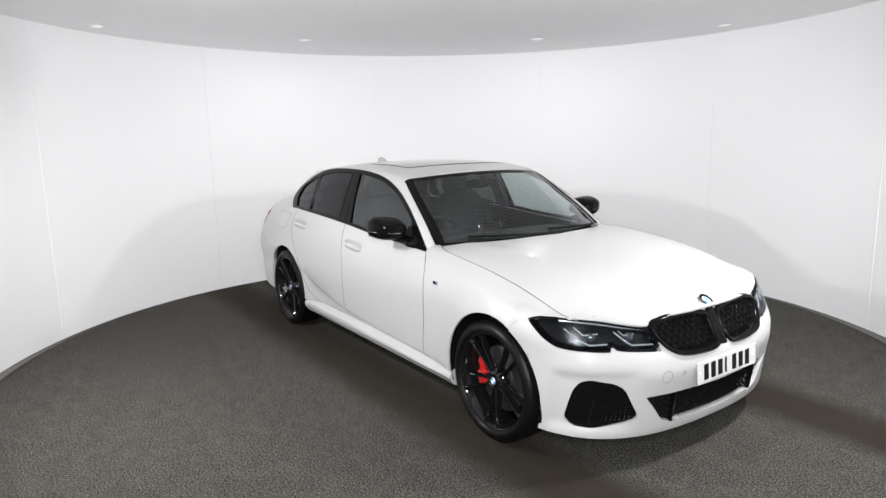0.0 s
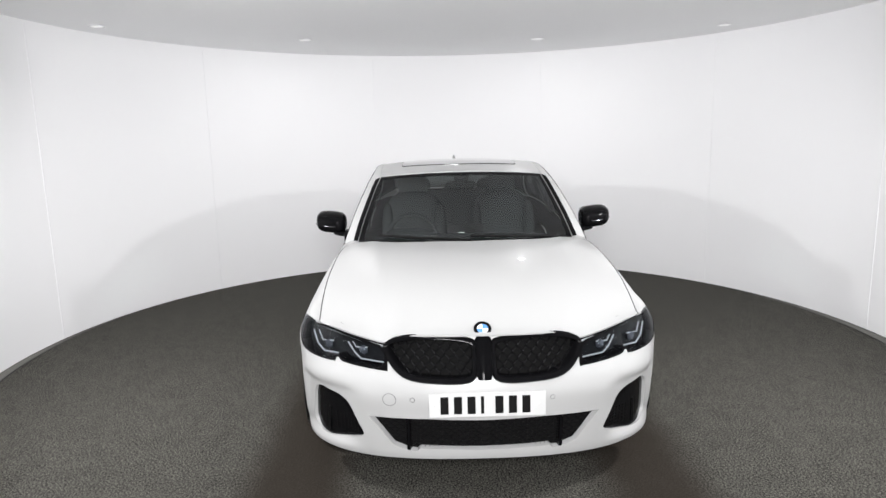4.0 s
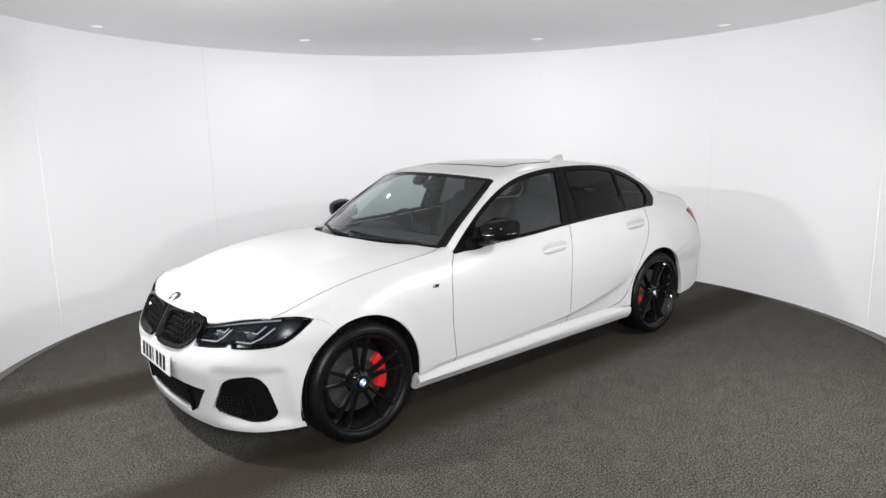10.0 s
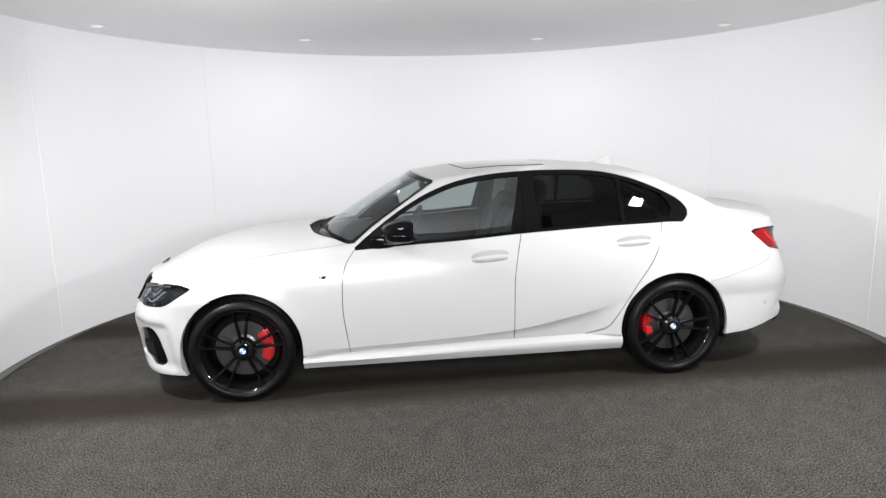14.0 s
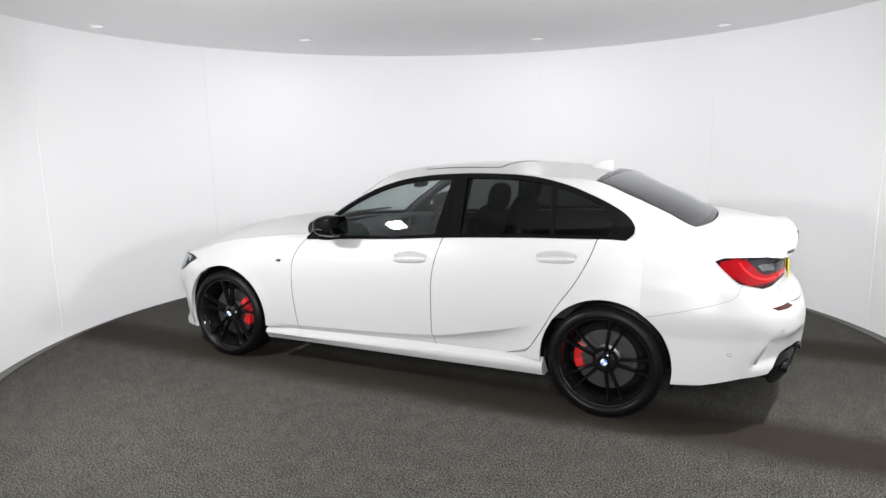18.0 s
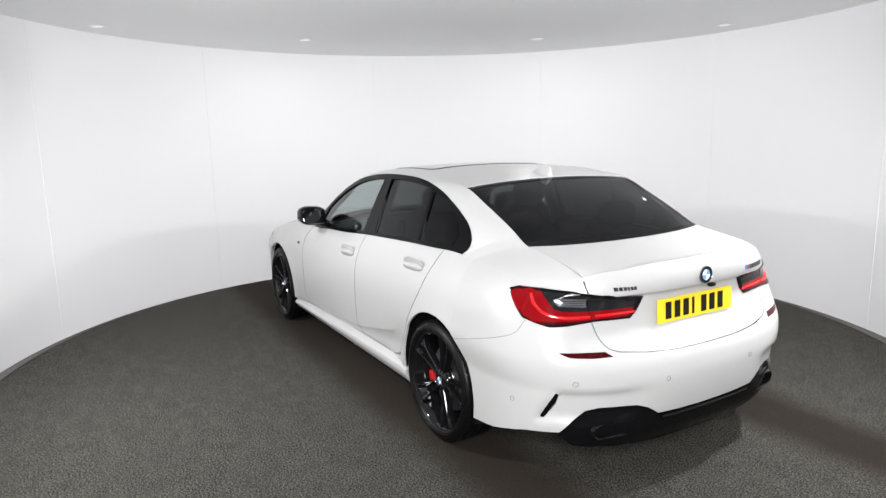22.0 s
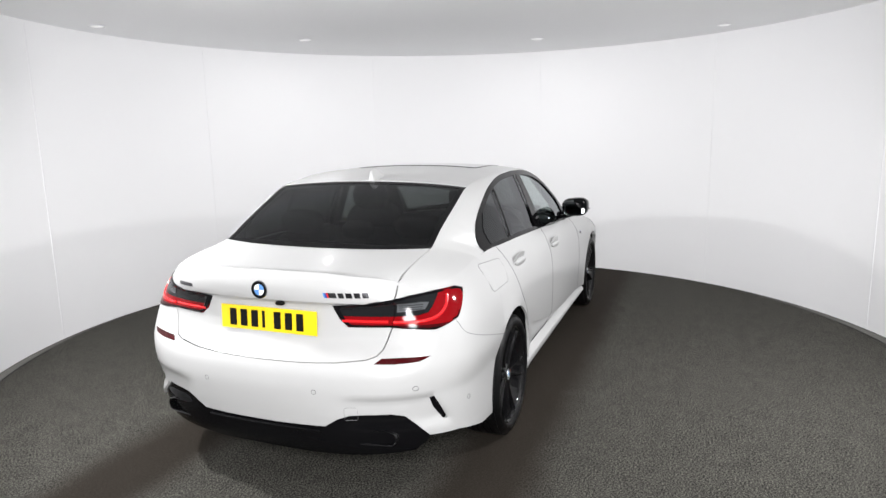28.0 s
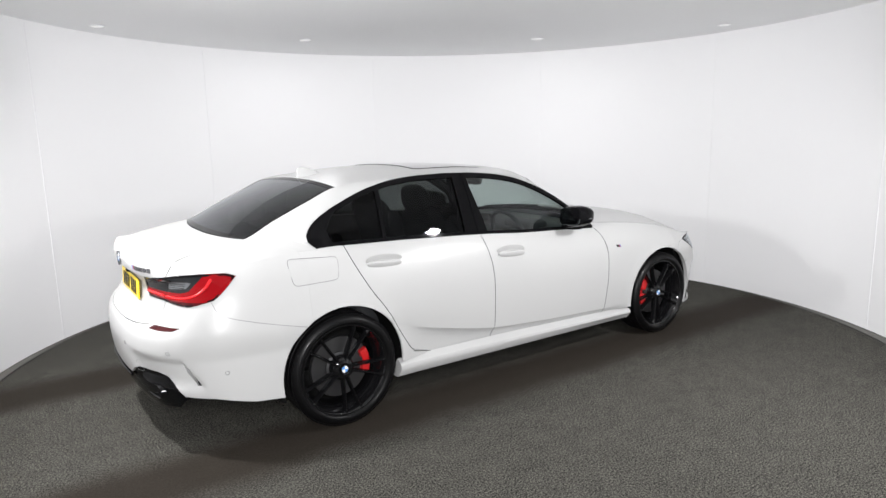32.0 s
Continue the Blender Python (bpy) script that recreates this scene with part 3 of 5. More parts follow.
def build_sides():
    def folds(x0, x1, n):
        return [[(x, crease_z(x) + d) for x in steps(x0, x1, n)] for d in (0.010, 0.0, -0.012, -0.03, -0.055)]
    strip = shell(outward(mapped(sheet(0.70, 1.92, 60, 0, 1, 7), wing_top)), 0.012)
    wings = pair("front_wing", join_bm(panel(side, WING, side_box(0.68, 1.62), folds=folds(0.66, 1.12, 6)), strip), WHITE)
    doors = pair("front_door", panel(side, FRONT_DOOR, side_box(-0.40, 0.80), folds=folds(-0.42, 0.82, 14)), WHITE, "", 20)
    rdoors = pair("rear_door", panel(side, REAR_DOOR, side_box(-1.38, -0.30), folds=folds(-1.25, -0.28, 14)), WHITE, "", 20)
    q = panel(side, QUARTER, side_box(-1.64, -0.78))
    quarters = pair("rear_quarter_panel", q, WHITE)
    flap = outward(mapped(trim(sheet(-1.72, -1.40, 16, 0.85, 1.01, 8), FLAP), lambda x, z: flank(x, z, 0.0012)))
    cpart("fuel_flap", flipped_free(shell(flap, 0.004)), WHITE, quarters[1])
    # dark structure behind the gaps
    inner = trim(sheet(-1.8, 1.6, 120, 0.2, 1.03, 26), [(x, belt_z(x) - 0.012) for x in steps(-1.8, 1.6, 20)] + [(1.6, 0.2), (-1.8, 0.2)])
    trim(inner, arch(AXLE, 0, 345, 23, ARCH_R + 0.02), False)
    trim(inner, arch(-AXLE, 0, 345, 23, ARCH_R + 0.02), False)
    pair("inner_sill", outward(mapped(inner, lambda x, z: side(x, max(z, 0.2), -0.03))), LINER)
    # skirt
    prof = [(0.300, 0.852), (0.292, 0.868), (0.268, 0.893), (0.252, 0.897), (0.234, 0.893), (0.194, 0.866), (0.184, 0.84), (0.184, 0.76)]
    bm = bmesh.new()
    rows = []
    for x in steps(1.052, -1.062, 40):
        k = max(0.0, (x - 0.95) / 0.1, (-0.98 - x) / 0.08)
        rows.append([bm.verts.new((x, y + 0.004 * k, z + (door_low(max(-0.8, min(0.76, x))) - 0.292 if i < 4 else 0.004 * (0.3 - x))) ) for i, (z, y) in enumerate(prof)])
    for a, b in zip(rows, rows[1:]):
        for k in range(len(prof) - 1):
            bm.faces.new((a[k], a[k + 1], b[k + 1], b[k]))
    bm.faces.new(rows[0]), bm.faces.new(rows[-1])
    bmesh.ops.recalc_face_normals(bm, faces=bm.faces[:])
    pair("side_skirt", bm, WHITE, "", 25)
    # dark seams in the gaps between the panels
    for owners, pts, n in ((doors, [(door_front(z), z) for z in steps(0.28, 0.935, 8)], 40), (rdoors, [(door_mid(z), z) for z in steps(0.30, 1.0, 8)], 40),
                           (rdoors, [(door_rear(z), z) for z in steps(0.306, 1.034, 12)], 60), (doors, [(x, door_low(x)) for x in steps(0.75, -0.325, 6)], 40),
                           (rdoors, [(x, door_low(x)) for x in steps(-0.335, -0.80, 4)], 24)):
        f = path3([(x, z, 0) for x, z in pts])
        subpair("shut_line", tube([side(*f(t)[:2], -0.0012) for t in steps(0, 1, n)], 0.0021, 5), LINER, owners)
    ring = tube([flank(x, z, 0.0004) for x, z in grow(FLAP, 0.0010)], 0.0016, 5, True)
    cpart("shut_line", flipped_free(ring), SEAM, quarters[1])
    return wings, doors, rdoors


wings, doors, rdoors = build_sides()


# upper side: windscreen pillar, roof rail and rear pillar down to the boot
boot_edge_z = curve([0.0, 0.3, 0.45, 0.55, 0.612], [1.072, 1.068, 1.054, 1.039, 1.022])


def boot_lip(u):
    """How far back the boot lid's rear edge lies; u runs from the middle to the shut line."""
    y = max(0.001, u) * 0.612
    return tail(tail_s(y, boot_edge_z(y)), boot_edge_z(y)).x


RAIL_IN = path3([(0.72, 0.715, 0.957), (0.57, 0.685, 1.078), (0.377, 0.645, 1.205), (0.25, 0.615, 1.292), (0.16, 0.592, 1.352), (-0.1, 0.60, 1.394), (-0.4, 0.605, 1.411),
                 (-0.8, 0.605, 1.404), (-1.1, 0.602, 1.384), (-1.30, 0.605, 1.358), (-1.5, 0.607, 1.278), (-1.7, 0.608, 1.188), (-1.87, 0.613, 1.106), (-2.03, 0.612, 1.078),
                 (-2.03 + 0.55 * (boot_lip(1) + 2.03), 0.612, 1.054), (boot_lip(1), 0.612, 1.022)])


RAIL_SIDE_XZ = [(x, top_z(x)) for x in (0.70, 0.58, 0.42, 0.28, 0.17, -0.1, -0.4, -0.8, -1.1, -1.30, -1.44)] + [
    (-1.506, 1.177), (-1.544, 1.135), (-1.559, 1.105), (-1.556, 1.074), (-1.532, 1.046), (-1.513, 1.0345)]
RAIL_KNOTS = [k / 15 for k in range(11)] + [0.690, 0.710, 0.725, 0.740, 0.756, 0.766, 0.782, 0.8]
rail_pts = [cabin(x, z) for x, z in RAIL_SIDE_XZ] + [Vector((x, belt_y(x), belt_z(x) + 0.001)) for x in (-1.565, TAIL_X)]
rail_side_f = [curve(RAIL_KNOTS, [p[j] for p in rail_pts]) for j in range(3)]


def RAIL_SIDE(s):
    return tuple(f(s) for f in rail_side_f)


CORNER_S = tail_s(0.69, 0.988)


def RAIL_OUT(s):
    if s <= 0.8:
        return RAIL_SIDE(s)
    k = (s - 0.8) / 0.2
    return tail(1 - (1 - CORNER_S) * k, belt_z(TAIL_X) + (0.988 - belt_z(TAIL_X)) * k)


def rail(s, t):
    a, b = Vector(RAIL_OUT(s)), Vector(RAIL_IN(s))
    p = a.lerp(b, t)
    d = (b - a).length
    n = Vector((0, abs(b.z - a.z) + 0.25 * d, abs(a.y - b.y) + 0.02)).normalized()
    return p + n * (0.42 * d * t * (1 - t) * (0.55 if s < 0.7 else 0.42))


def build_rails():
    bm = mapped(sheet(0, 1, 160, 0, 1, 8), rail)
    # the rail's end turns down to the lamp panel
    rows = []
    a, b = (CORNER_S, 0.988), (tail_s(0.60, 1.010), 1.010)
    for t in steps(0, 1, 8):
        p, q = rail(1, t), tail(a[0] + (b[0] - a[0]) * t, a[1] + (b[1] - a[1]) * t)
        m = p.lerp(q, 0.5) + Vector((-0.35, 0.1, 0.35)) * 0.3 * (q - p).length
        rows.append([bm.verts.new(v) for v in (p, m, q)])
    for r, s in zip(rows, rows[1:]):
        bm.faces.new((r[0], r[1], s[1], s[0])), bm.faces.new((r[1], r[2], s[2], s[1]))
    bmesh.ops.remove_doubles(bm, verts=bm.verts[:], dist=1e-4)
    bmesh.ops.recalc_face_normals(bm, faces=bm.faces[:])
    rails = pair("roof_rail", shell(outward(bm), 0.008), WHITE)
    seal = mapped(sheet(0.004, 0.262, 50, 0.66, 0.99, 4), lambda s, t: rail(s, t) + Vector((0.35, 0.1, 0.9)) * 0.0022)
    subpair("windscreen_seal", outward(seal), BLACK, rails, "black rubber windscreen seal")


build_rails()


# ---- bonnet, roof, boot, glass ----
hood_rear_x = curve([0.0, 0.5, 0.8, 1.0], [1.045, 0.985, 0.86, 0.745])
hood_front_x = curve([0.0, 0.2, 0.4, 0.56, 0.8, 1.0], [2.15, 2.145, 2.12, 2.085, 2.02, 1.92])
hood_front_z = curve([0.0, 0.3, 0.5, 0.57, 0.73, 0.89, 1.0], [0.760, 0.758, 0.742, 0.714, 0.737, 0.764, 0.769])


def hood(u, v):
    """u: from the middle to the shut line; v: from the windscreen to the front edge."""
    x = hood_rear_x(u) + (hood_front_x(u) - hood_rear_x(u)) * v
    xe = hood_rear_x(1) + (hood_front_x(1) - hood_rear_x(1)) * v
    xm = hood_rear_x(0) + (hood_front_x(0) - hood_rear_x(0)) * v
    y = u * hood_edge_y(xe)
    ze, zm = hood_edge_z(xe), hood_mid_z(xm)
    z = ze + (zm - ze) * (1 - u ** 2.6)
    k = v ** 6
    z = z * (1 - k) + k * hood_front_z(u)
    yr = 0.60 - 0.16 * v
    z += 0.006 * math.exp(-((y - yr) / 0.045) ** 2) * (1 - k)
    return Vector((x, y, z))


roof_mid = curve([0.27, 0.1, -0.1, -0.35, -0.6, -0.9, -1.1, -1.29], [1.388, 1.412, 1.430, 1.441, 1.442, 1.430, 1.413, 1.389])
rail_z = curve([0.16, -0.1, -0.4, -0.8, -1.1, -1.3], [1.352, 1.394, 1.411, 1.404, 1.384, 1.358])
rail_y = curve([0.16, -0.1, -0.4, -0.8, -1.1, -1.3], [0.592, 0.60, 0.605, 0.605, 0.602, 0.605])


def roof(u, v, out=0.0):
    """u: from the middle to the rail; v: from the windscreen to the rear window."""
    xe = 0.16 - 1.46 * v
    xm = 0.27 - 1.56 * v
    x = xm + (xe - xm) * u * u
    return Vector((x, u * (rail_y(xe) - 0.002), rail_z(xe) + (roof_mid(xm) - rail_z(xe)) * (1 - u ** 2.4) + out))


def windscreen(u, v, out=0.0):
    """u: from the middle to the pillar; v: from the cowl to the roof."""
    s = 0.2667 * v
    e = Vector(RAIL_IN(s))
    m = Vector((0.97, 0, 0.975)).lerp(Vector((0.275, 0, 1.384)), v) + Vector((0.35, 0, 0.6)) * 0.035 * 4 * v * (1 - v) * 0.6
    y = u * (e.y - 0.003)
    k = 1 - u ** 2.2
    p = Vector((e.x + (m.x - e.x) * k, y, e.z - 0.004 + (m.z - e.z) * k))
    return p + Vector((0.5, 0, 0.86)) * out


def rear_window(u, v, out=0.0):
    s = 0.6 + 0.2 * v
    e = Vector(RAIL_IN(s))
    m = Vector((-1.29, 0, 1.387)).lerp(Vector((-1.945, 0, 1.103)), v) + Vector((-0.4, 0, 0.9)) * 0.02 * 4 * v * (1 - v)
    k = 1 - u ** 2.3
    return Vector((e.x + (m.x - e.x) * k, u * (e.y - 0.003), e.z - 0.004 + (m.z - e.z) * k)) + Vector((-0.4, 0, 0.9)) * out


def boot_top(u, v):
    """The lid's upper side; v runs from the rear window to the lip, which kicks up a little."""
    e = Vector(RAIL_IN(0.8 + 0.2 * v))
    xm = -1.955 + (boot_lip(u) + 1.955) * v
    k = u ** 2.3
    x = (1 - k) * xm + k * (e.x + (boot_lip(u) - e.x) * v ** 4)
    zm = 1.098 + (1.060 - 1.098) * min(1, v * 1.15) + 0.014 * max(0, (v - 0.8) / 0.2) ** 2
    z = e.z + (zm - e.z) * (1 - u ** 3)
    kick = max(0.0, (v - 0.85) / 0.15) ** 2
    z += (boot_edge_z(u * 0.612) - z) * kick
    return Vector((x, u * (e.y - 0.004), z))


def half_sheet(fn, nu, nv, t=0.008, u0=0.0, u1=1.0, v0=0.0, v1=1.0, cuts=(), core=(0, 0, 0.3)):
    bm = sheet(u0, u1, nu, v0, v1, nv)
    for c in cuts:
        trim(bm, c, False)
    bm = whole(mapped(bm, fn))
    outward(bm, core)
    return shell(bm, t) if t else bm


def build_top():
    bonnet = cpart("bonnet", half_sheet(lambda u, v: hood(u * 0.997, 0.001 + v * 0.997), 24, 36), WHITE)
    for sd in (1, -1):
        pts = [(x, sd * (hood_edge_y(x) + 0.0005), hood_side_z(x) - 0.0025) for x in steps(0.77, 1.915, 40)]
        cpart("shut_line", tube(pts, 0.0028, 5), LINER, bonnet)
    cuts = [[(-0.01, 0.188), (0.70, 0.188), (0.74, 0.208), (0.74, 0.550), (0.70, 0.570), (-0.01, 0.570)]]
    r = cpart("roof", half_sheet(roof, 22, 40, 0.01, cuts=cuts), WHITE)
    poly = [(-0.01, 0.193), (0.70, 0.193), (0.733, 0.211), (0.733, 0.547), (0.70, 0.565), (-0.01, 0.565)]
    g = mapped(trim(sheet(-0.0001, 0.75, 14, 0.15, 0.62, 18), poly), lambda u, v: roof(max(u, 0), v, 0.004))
    cpart("sunroof", shell(outward(whole(g), (0, 0, 0.3)), 0.012), ROOF_GLASS, None, "dark tinted glass sunroof")
    ws = cpart("windscreen", half_sheet(windscreen, 16, 16, 0, v0=0.0, v1=1.0), WS_GLASS, None, "clear glass windscreen")
    rw = cpart("rear_window", half_sheet(rear_window, 16, 14, 0), DARK_GLASS, None, "dark tinted rear window")
    # printed black borders of the panes
    bord = sheet(0, 1, 30, 0, 1, 30)
    trim(bord, [(-0.01, 0.045), (0.955, 0.045), (0.965, 0.94), (-0.01, 0.955)], False)
    cpart("black_border", outward(whole(mapped(bord, lambda u, v: windscreen(u, v, 0.0015))), (0, 0, 0.3)), BLACK, ws)
    bord = sheet(0, 1, 30, 0, 1, 30)
    trim(bord, [(-0.01, 0.05), (0.95, 0.05), (0.95, 0.95), (-0.01, 0.95)], False)
    cpart("black_border", outward(whole(mapped(bord, lambda u, v: rear_window(u, v, 0.0015))), (0, 0, 0.3)), BLACK, rw)
    # cowl with wipers between bonnet and windscreen
    bm = bmesh.new()
    rows = []
    for u in steps(0, 1, 16):
        a, b = hood(u, 0.0), windscreen(u, 0.0)
        rows.append([bm.verts.new(a + Vector((0.01, 0, -0.012))), bm.verts.new(a.lerp(b, 0.5) + Vector((0, 0, -0.02))), bm.verts.new(b + Vector((-0.01, 0, 0.0)))])
    for p, q in zip(rows, rows[1:]):
        for k in range(2):
            bm.faces.new((p[k], p[k + 1], q[k + 1], q[k]))
    cpart("cowl", outward(whole(bm), (0, 0, 0.3)), PLASTIC)
    for y0, y1, v1 in ((0.60, 0.02, 0.05), (0.02, -0.55, 0.05)):
        pts = []
        for k in range(9):
            y = y0 + (y1 - y0) * k / 8
            pts.append(windscreen(abs(y) / 0.71, 0.03 + 0.05 * k / 8, 0.016) * 1.0)
            pts[-1].y = y
        cpart("wiper", tube(pts, 0.009, 6), PLASTIC)
    return bonnet, r, ws, rw


bonnet, roof_part, ws_part, rw_part = build_top()

# ---- front end ----
HEADLIGHT = on_nose([(1.700, 0.750, "x"), (1.765, 0.771, "x"), (0.822, 0.776), (0.70, 0.766), (0.57, 0.734), (0.43, 0.699), (0.435, 0.604), (0.60, 0.620),
                     (0.655, 0.630), (0.667, 0.645), (0.678, 0.643), (0.684, 0.624), (0.775, 0.628), (0.830, 0.634), (1.881, 0.643, "x"), (1.827, 0.672, "x"), (1.765, 0.712, "x")])
FOG = on_nose([(0.633, 0.434), (0.680, 0.470), (0.775, 0.490), (0.810, 0.478), (0.828, 0.435), (0.842, 0.275), (0.815, 0.245), (0.75, 0.236), (0.60, 0.262), (0.55, 0.287)])
FOG = rounded(FOG, 0.03, 4)
LOW_GRILLE = on_nose([(0.0, 0.380), (0.26, 0.390), (0.53, 0.390), (0.474, 0.322), (0.42, 0.250), (0.345, 0.222), (0.312, 0.220), (0.30, 0.236), (0.0, 0.226)])
LOW_GRILLE[0], LOW_GRILLE[-1] = (-0.02, 0.380), (-0.02, 0.226)
KIDNEY_YZ = [(0.030, 0.718), (0.045, 0.734), (0.09, 0.746), (0.18, 0.756), (0.30, 0.758), (0.385, 0.748), (0.44, 0.728), (0.457, 0.702), (0.44, 0.655), (0.405, 0.61),
             (0.36, 0.580), (0.30, 0.565), (0.20, 0.558), (0.12, 0.556), (0.065, 0.562), (0.04, 0.578), (0.030, 0.60)]
KIDNEY = on_nose(KIDNEY_YZ)
nose_top = [(-0.02, 0.750), (nose_s(0.3, 0.75), 0.750), (nose_s(0.43, 0.698), 0.698), (nose_s(0.57, 0.731), 0.731), (nose_s(0.70, 0.764), 0.764)] + [
    (nose_sx(x, corner_z(x)), corner_z(x)) for x in (1.92, 1.85, 1.79, 1.73, 1.66)] + [(1.0, corner_z(NOSE_X))]
nose_low = [(1.0, 0.195), (nose_sx(1.9, 0.19), 0.192), (nose_s(0.75, 0.18), 0.186), (nose_s(0.5, 0.178), 0.178), (-0.02, 0.178)]


def nose_arch():
    """The wheel arch as an outline on the front end."""
    pts = []
    for a in steps(75, -35, 22):
        x, z = AXLE + ARCH_R * math.cos(radians(a)), HUB_Z + 0.004 + ARCH_R * math.sin(radians(a))
        if x > NOSE_X + 0.004:
            pts.append((nose_sx(x, z), z))
    return [(1.02, 0.70)] + [(1.0, 0.667)] + pts + [(1.02, 0.1)]


def build_front():
    box = (-0.0, 1.0, 70, 0.14, 0.82, 40)
    bm = trim(sheet(*box), nose_top + nose_low)
    for c in (HEADLIGHT, FOG, LOW_GRILLE, KIDNEY, nose_arch()):
        trim(bm, c, False)
    bumper = cpart("front_bumper", shell(outward(whole(mapped(bm, nose))), 0.03), WHITE)
    # dark backing of the openings
    bk = trim(sheet(0, 0.93, 40, 0.17, 0.74, 24), [(-0.01, 0.2), (-0.01, 0.73), (0.92, 0.73), (0.92, 0.3), (0.8, 0.2)])
    trim(bk, nose_arch(), False)
    cpart("backing", outward(whole(mapped(bk, lambda s, z: nose(s, z, -0.075)))), LINER)
    return bumper


bumper_f = build_front()

# ---- rear end ----
TAIL_LAMP = on_tail([(-1.985, 0.955, "x"), (-2.03, 0.971, "x"), (0.74, 0.972), (0.66, 0.965), (0.577, 0.950), (0.482, 0.935), (0.326, 0.917), (0.360, 0.855), (0.40, 0.823),
                     (0.58, 0.828), (0.70, 0.818), (0.77, 0.815), (-2.11, 0.845, "x")])
BOOT = on_tail([(0.0, 1.072), (0.3, 1.068), (0.45, 1.054), (0.55, 1.039), (0.608, 1.024), (0.605, 0.944), (0.588, 0.803), (0.565, 0.735), (0.545, 0.712), (0.505, 0.698), (0.387, 0.686), (0.2, 0.677), (0.0, 0.673)])
BOOT[0], BOOT[-1] = (-0.02, 1.072), (-0.02, 0.673)
REFLECTOR = on_tail([(0.768, 0.713), (0.66, 0.709), (0.570, 0.705), (0.545, 0.685), (0.63, 0.685), (0.728, 0.692)])
DIFFUSER = on_tail([(0.0, 0.393), (0.326, 0.402), (0.386, 0.440), (0.445, 0.458), (0.62, 0.462), (0.675, 0.450), (0.72, 0.40), (0.76, 0.33), (0.70, 0.27), (0.3, 0.235), (0.0, 0.235)])
DIFFUSER[0], DIFFUSER[-1] = (-0.02, 0.393), (-0.02, 0.235)
REAR_VENT = on_tail([(0.778, 0.529), (0.768, 0.518), (0.778, 0.470), (0.806, 0.404), (0.818, 0.404), (0.800, 0.468)])
tail_low = [(1.0, 0.245), (tail_sx(-1.95, 0.28), 0.280), (tail_sx(-2.15, 0.33), 0.332), (tail_s(0.755, 0.345), 0.345)] + on_tail([(0.72, 0.395), (0.675, 0.445), (0.62, 0.458), (0.445, 0.454), (0.386, 0.436), (0.326, 0.398)]) + [(-0.02, 0.389)]
tail_top = [(-0.02, 1.08), (tail_s(0.60, 1.010), 1.010), (tail_s(0.69, 0.988), 0.988), (1.0, belt_z(TAIL_X) + 0.002)]
tail_seam = [(1.02, 0.630), (0.984, 0.634), (0.789, 0.687), (0.698, 0.713), (0.589, 0.746), (0.517, 0.776), (0.46, 0.838)]


def tail_arch():
    pts = []
    for a in steps(110, 215, 22):
        x, z = -AXLE + ARCH_R * math.cos(radians(a)), HUB_Z + 0.004 + ARCH_R * math.sin(radians(a))
        if x < TAIL_X - 0.0005:
            pts.append((tail_sx(x, z), z))
    return [(1.02, 0.72), (1.0, 0.659)] + pts + [(1.02, 0.15)]


def islands(bm):
    """The loose pieces of a sheet, each on its own."""
    out, seen = [], set()
    for f0 in list(bm.faces):
        if f0 in seen:
            continue
        todo, mine = [f0], []
        seen.add(f0)
        while todo:
            f = todo.pop()
            mine.append(f)
            for e in f.edges:
                for g in e.link_faces:
                    if g not in seen:
                        seen.add(g)
                        todo.append(g)
        if sum(f.calc_area() for f in mine) < 1e-5:
            continue
        one, where = bmesh.new(), {}
        for f in mine:
            for v in f.verts:
                if v not in where:
                    where[v] = one.verts.new(v.co)
            one.faces.new([where[v] for v in f.verts])
        out.append(one)
    return out


def build_rear():
    box = (0.0, 1.0, 70, 0.22, 1.08, 50)
    bm = trim(sheet(*box), tail_top + tail_low)
    for c in (TAIL_LAMP, grow(BOOT, 0.002), REFLECTOR, REAR_VENT, tail_arch()):
        trim(bm, c, False)
    up = bm.copy()
    split = tail_seam + [(0.0, 0.80), (0.0, 1.2), (1.02, 1.2)]
    trim(up, split, True)
    trim(bm, split, False)
    bumper = cpart("rear_bumper", shell(outward(whole(mapped(bm, tail))), 0.025), WHITE)
    line = path3([(*p, 0) for p in tail_seam[1:]])
    pair("shut_line", tube([tail(line(t)[0], line(t)[1], -0.0005) for t in steps(0, 1, 40)], 0.0011, 5), LINER)
    for bit in islands(up):
        pair("rear_corner_panel", shell(outward(mapped(bit, tail)), 0.015), WHITE)
    b = trim(sheet(0, 0.32, 40, 0.66, 1.08, 30), grow(BOOT, -0.0015))
    trim(b, [(-0.03, 1.085), (0.9, 1.085), (0.9, 1.10), (-0.03, 1.10)], False)
    trim(b, TAIL_LAMP, False)
    b = whole(mapped(b, tail))
    outward(b)
    t = half_sheet(lambda u, v: boot_top(u, v), 20, 18, 0)
    boot = cpart("boot_lid", join_bm(shell(b, 0.012), shell(t, 0.012)), WHITE)
    bk = sheet(0, 0.97, 40, 0.3, 1.0, 24)
    trim(bk, tail_arch(), False)
    cpart("backing", outward(whole(mapped(bk, lambda s, z: tail(s, z, -0.06)))), LINER)
    d = trim(sheet(0, 0.7, 50, 0.22, 0.48, 16), grow(DIFFUSER, -0.001))
    diff = cpart("diffuser", shell(outward(whole(mapped(d, lambda s, z: tail(s, z, -0.012)))), 0.02), BLACK, None, "gloss black rear diffuser")
    return bumper, boot, diff


bumper_r, boot_lid, diffuser = build_rear()




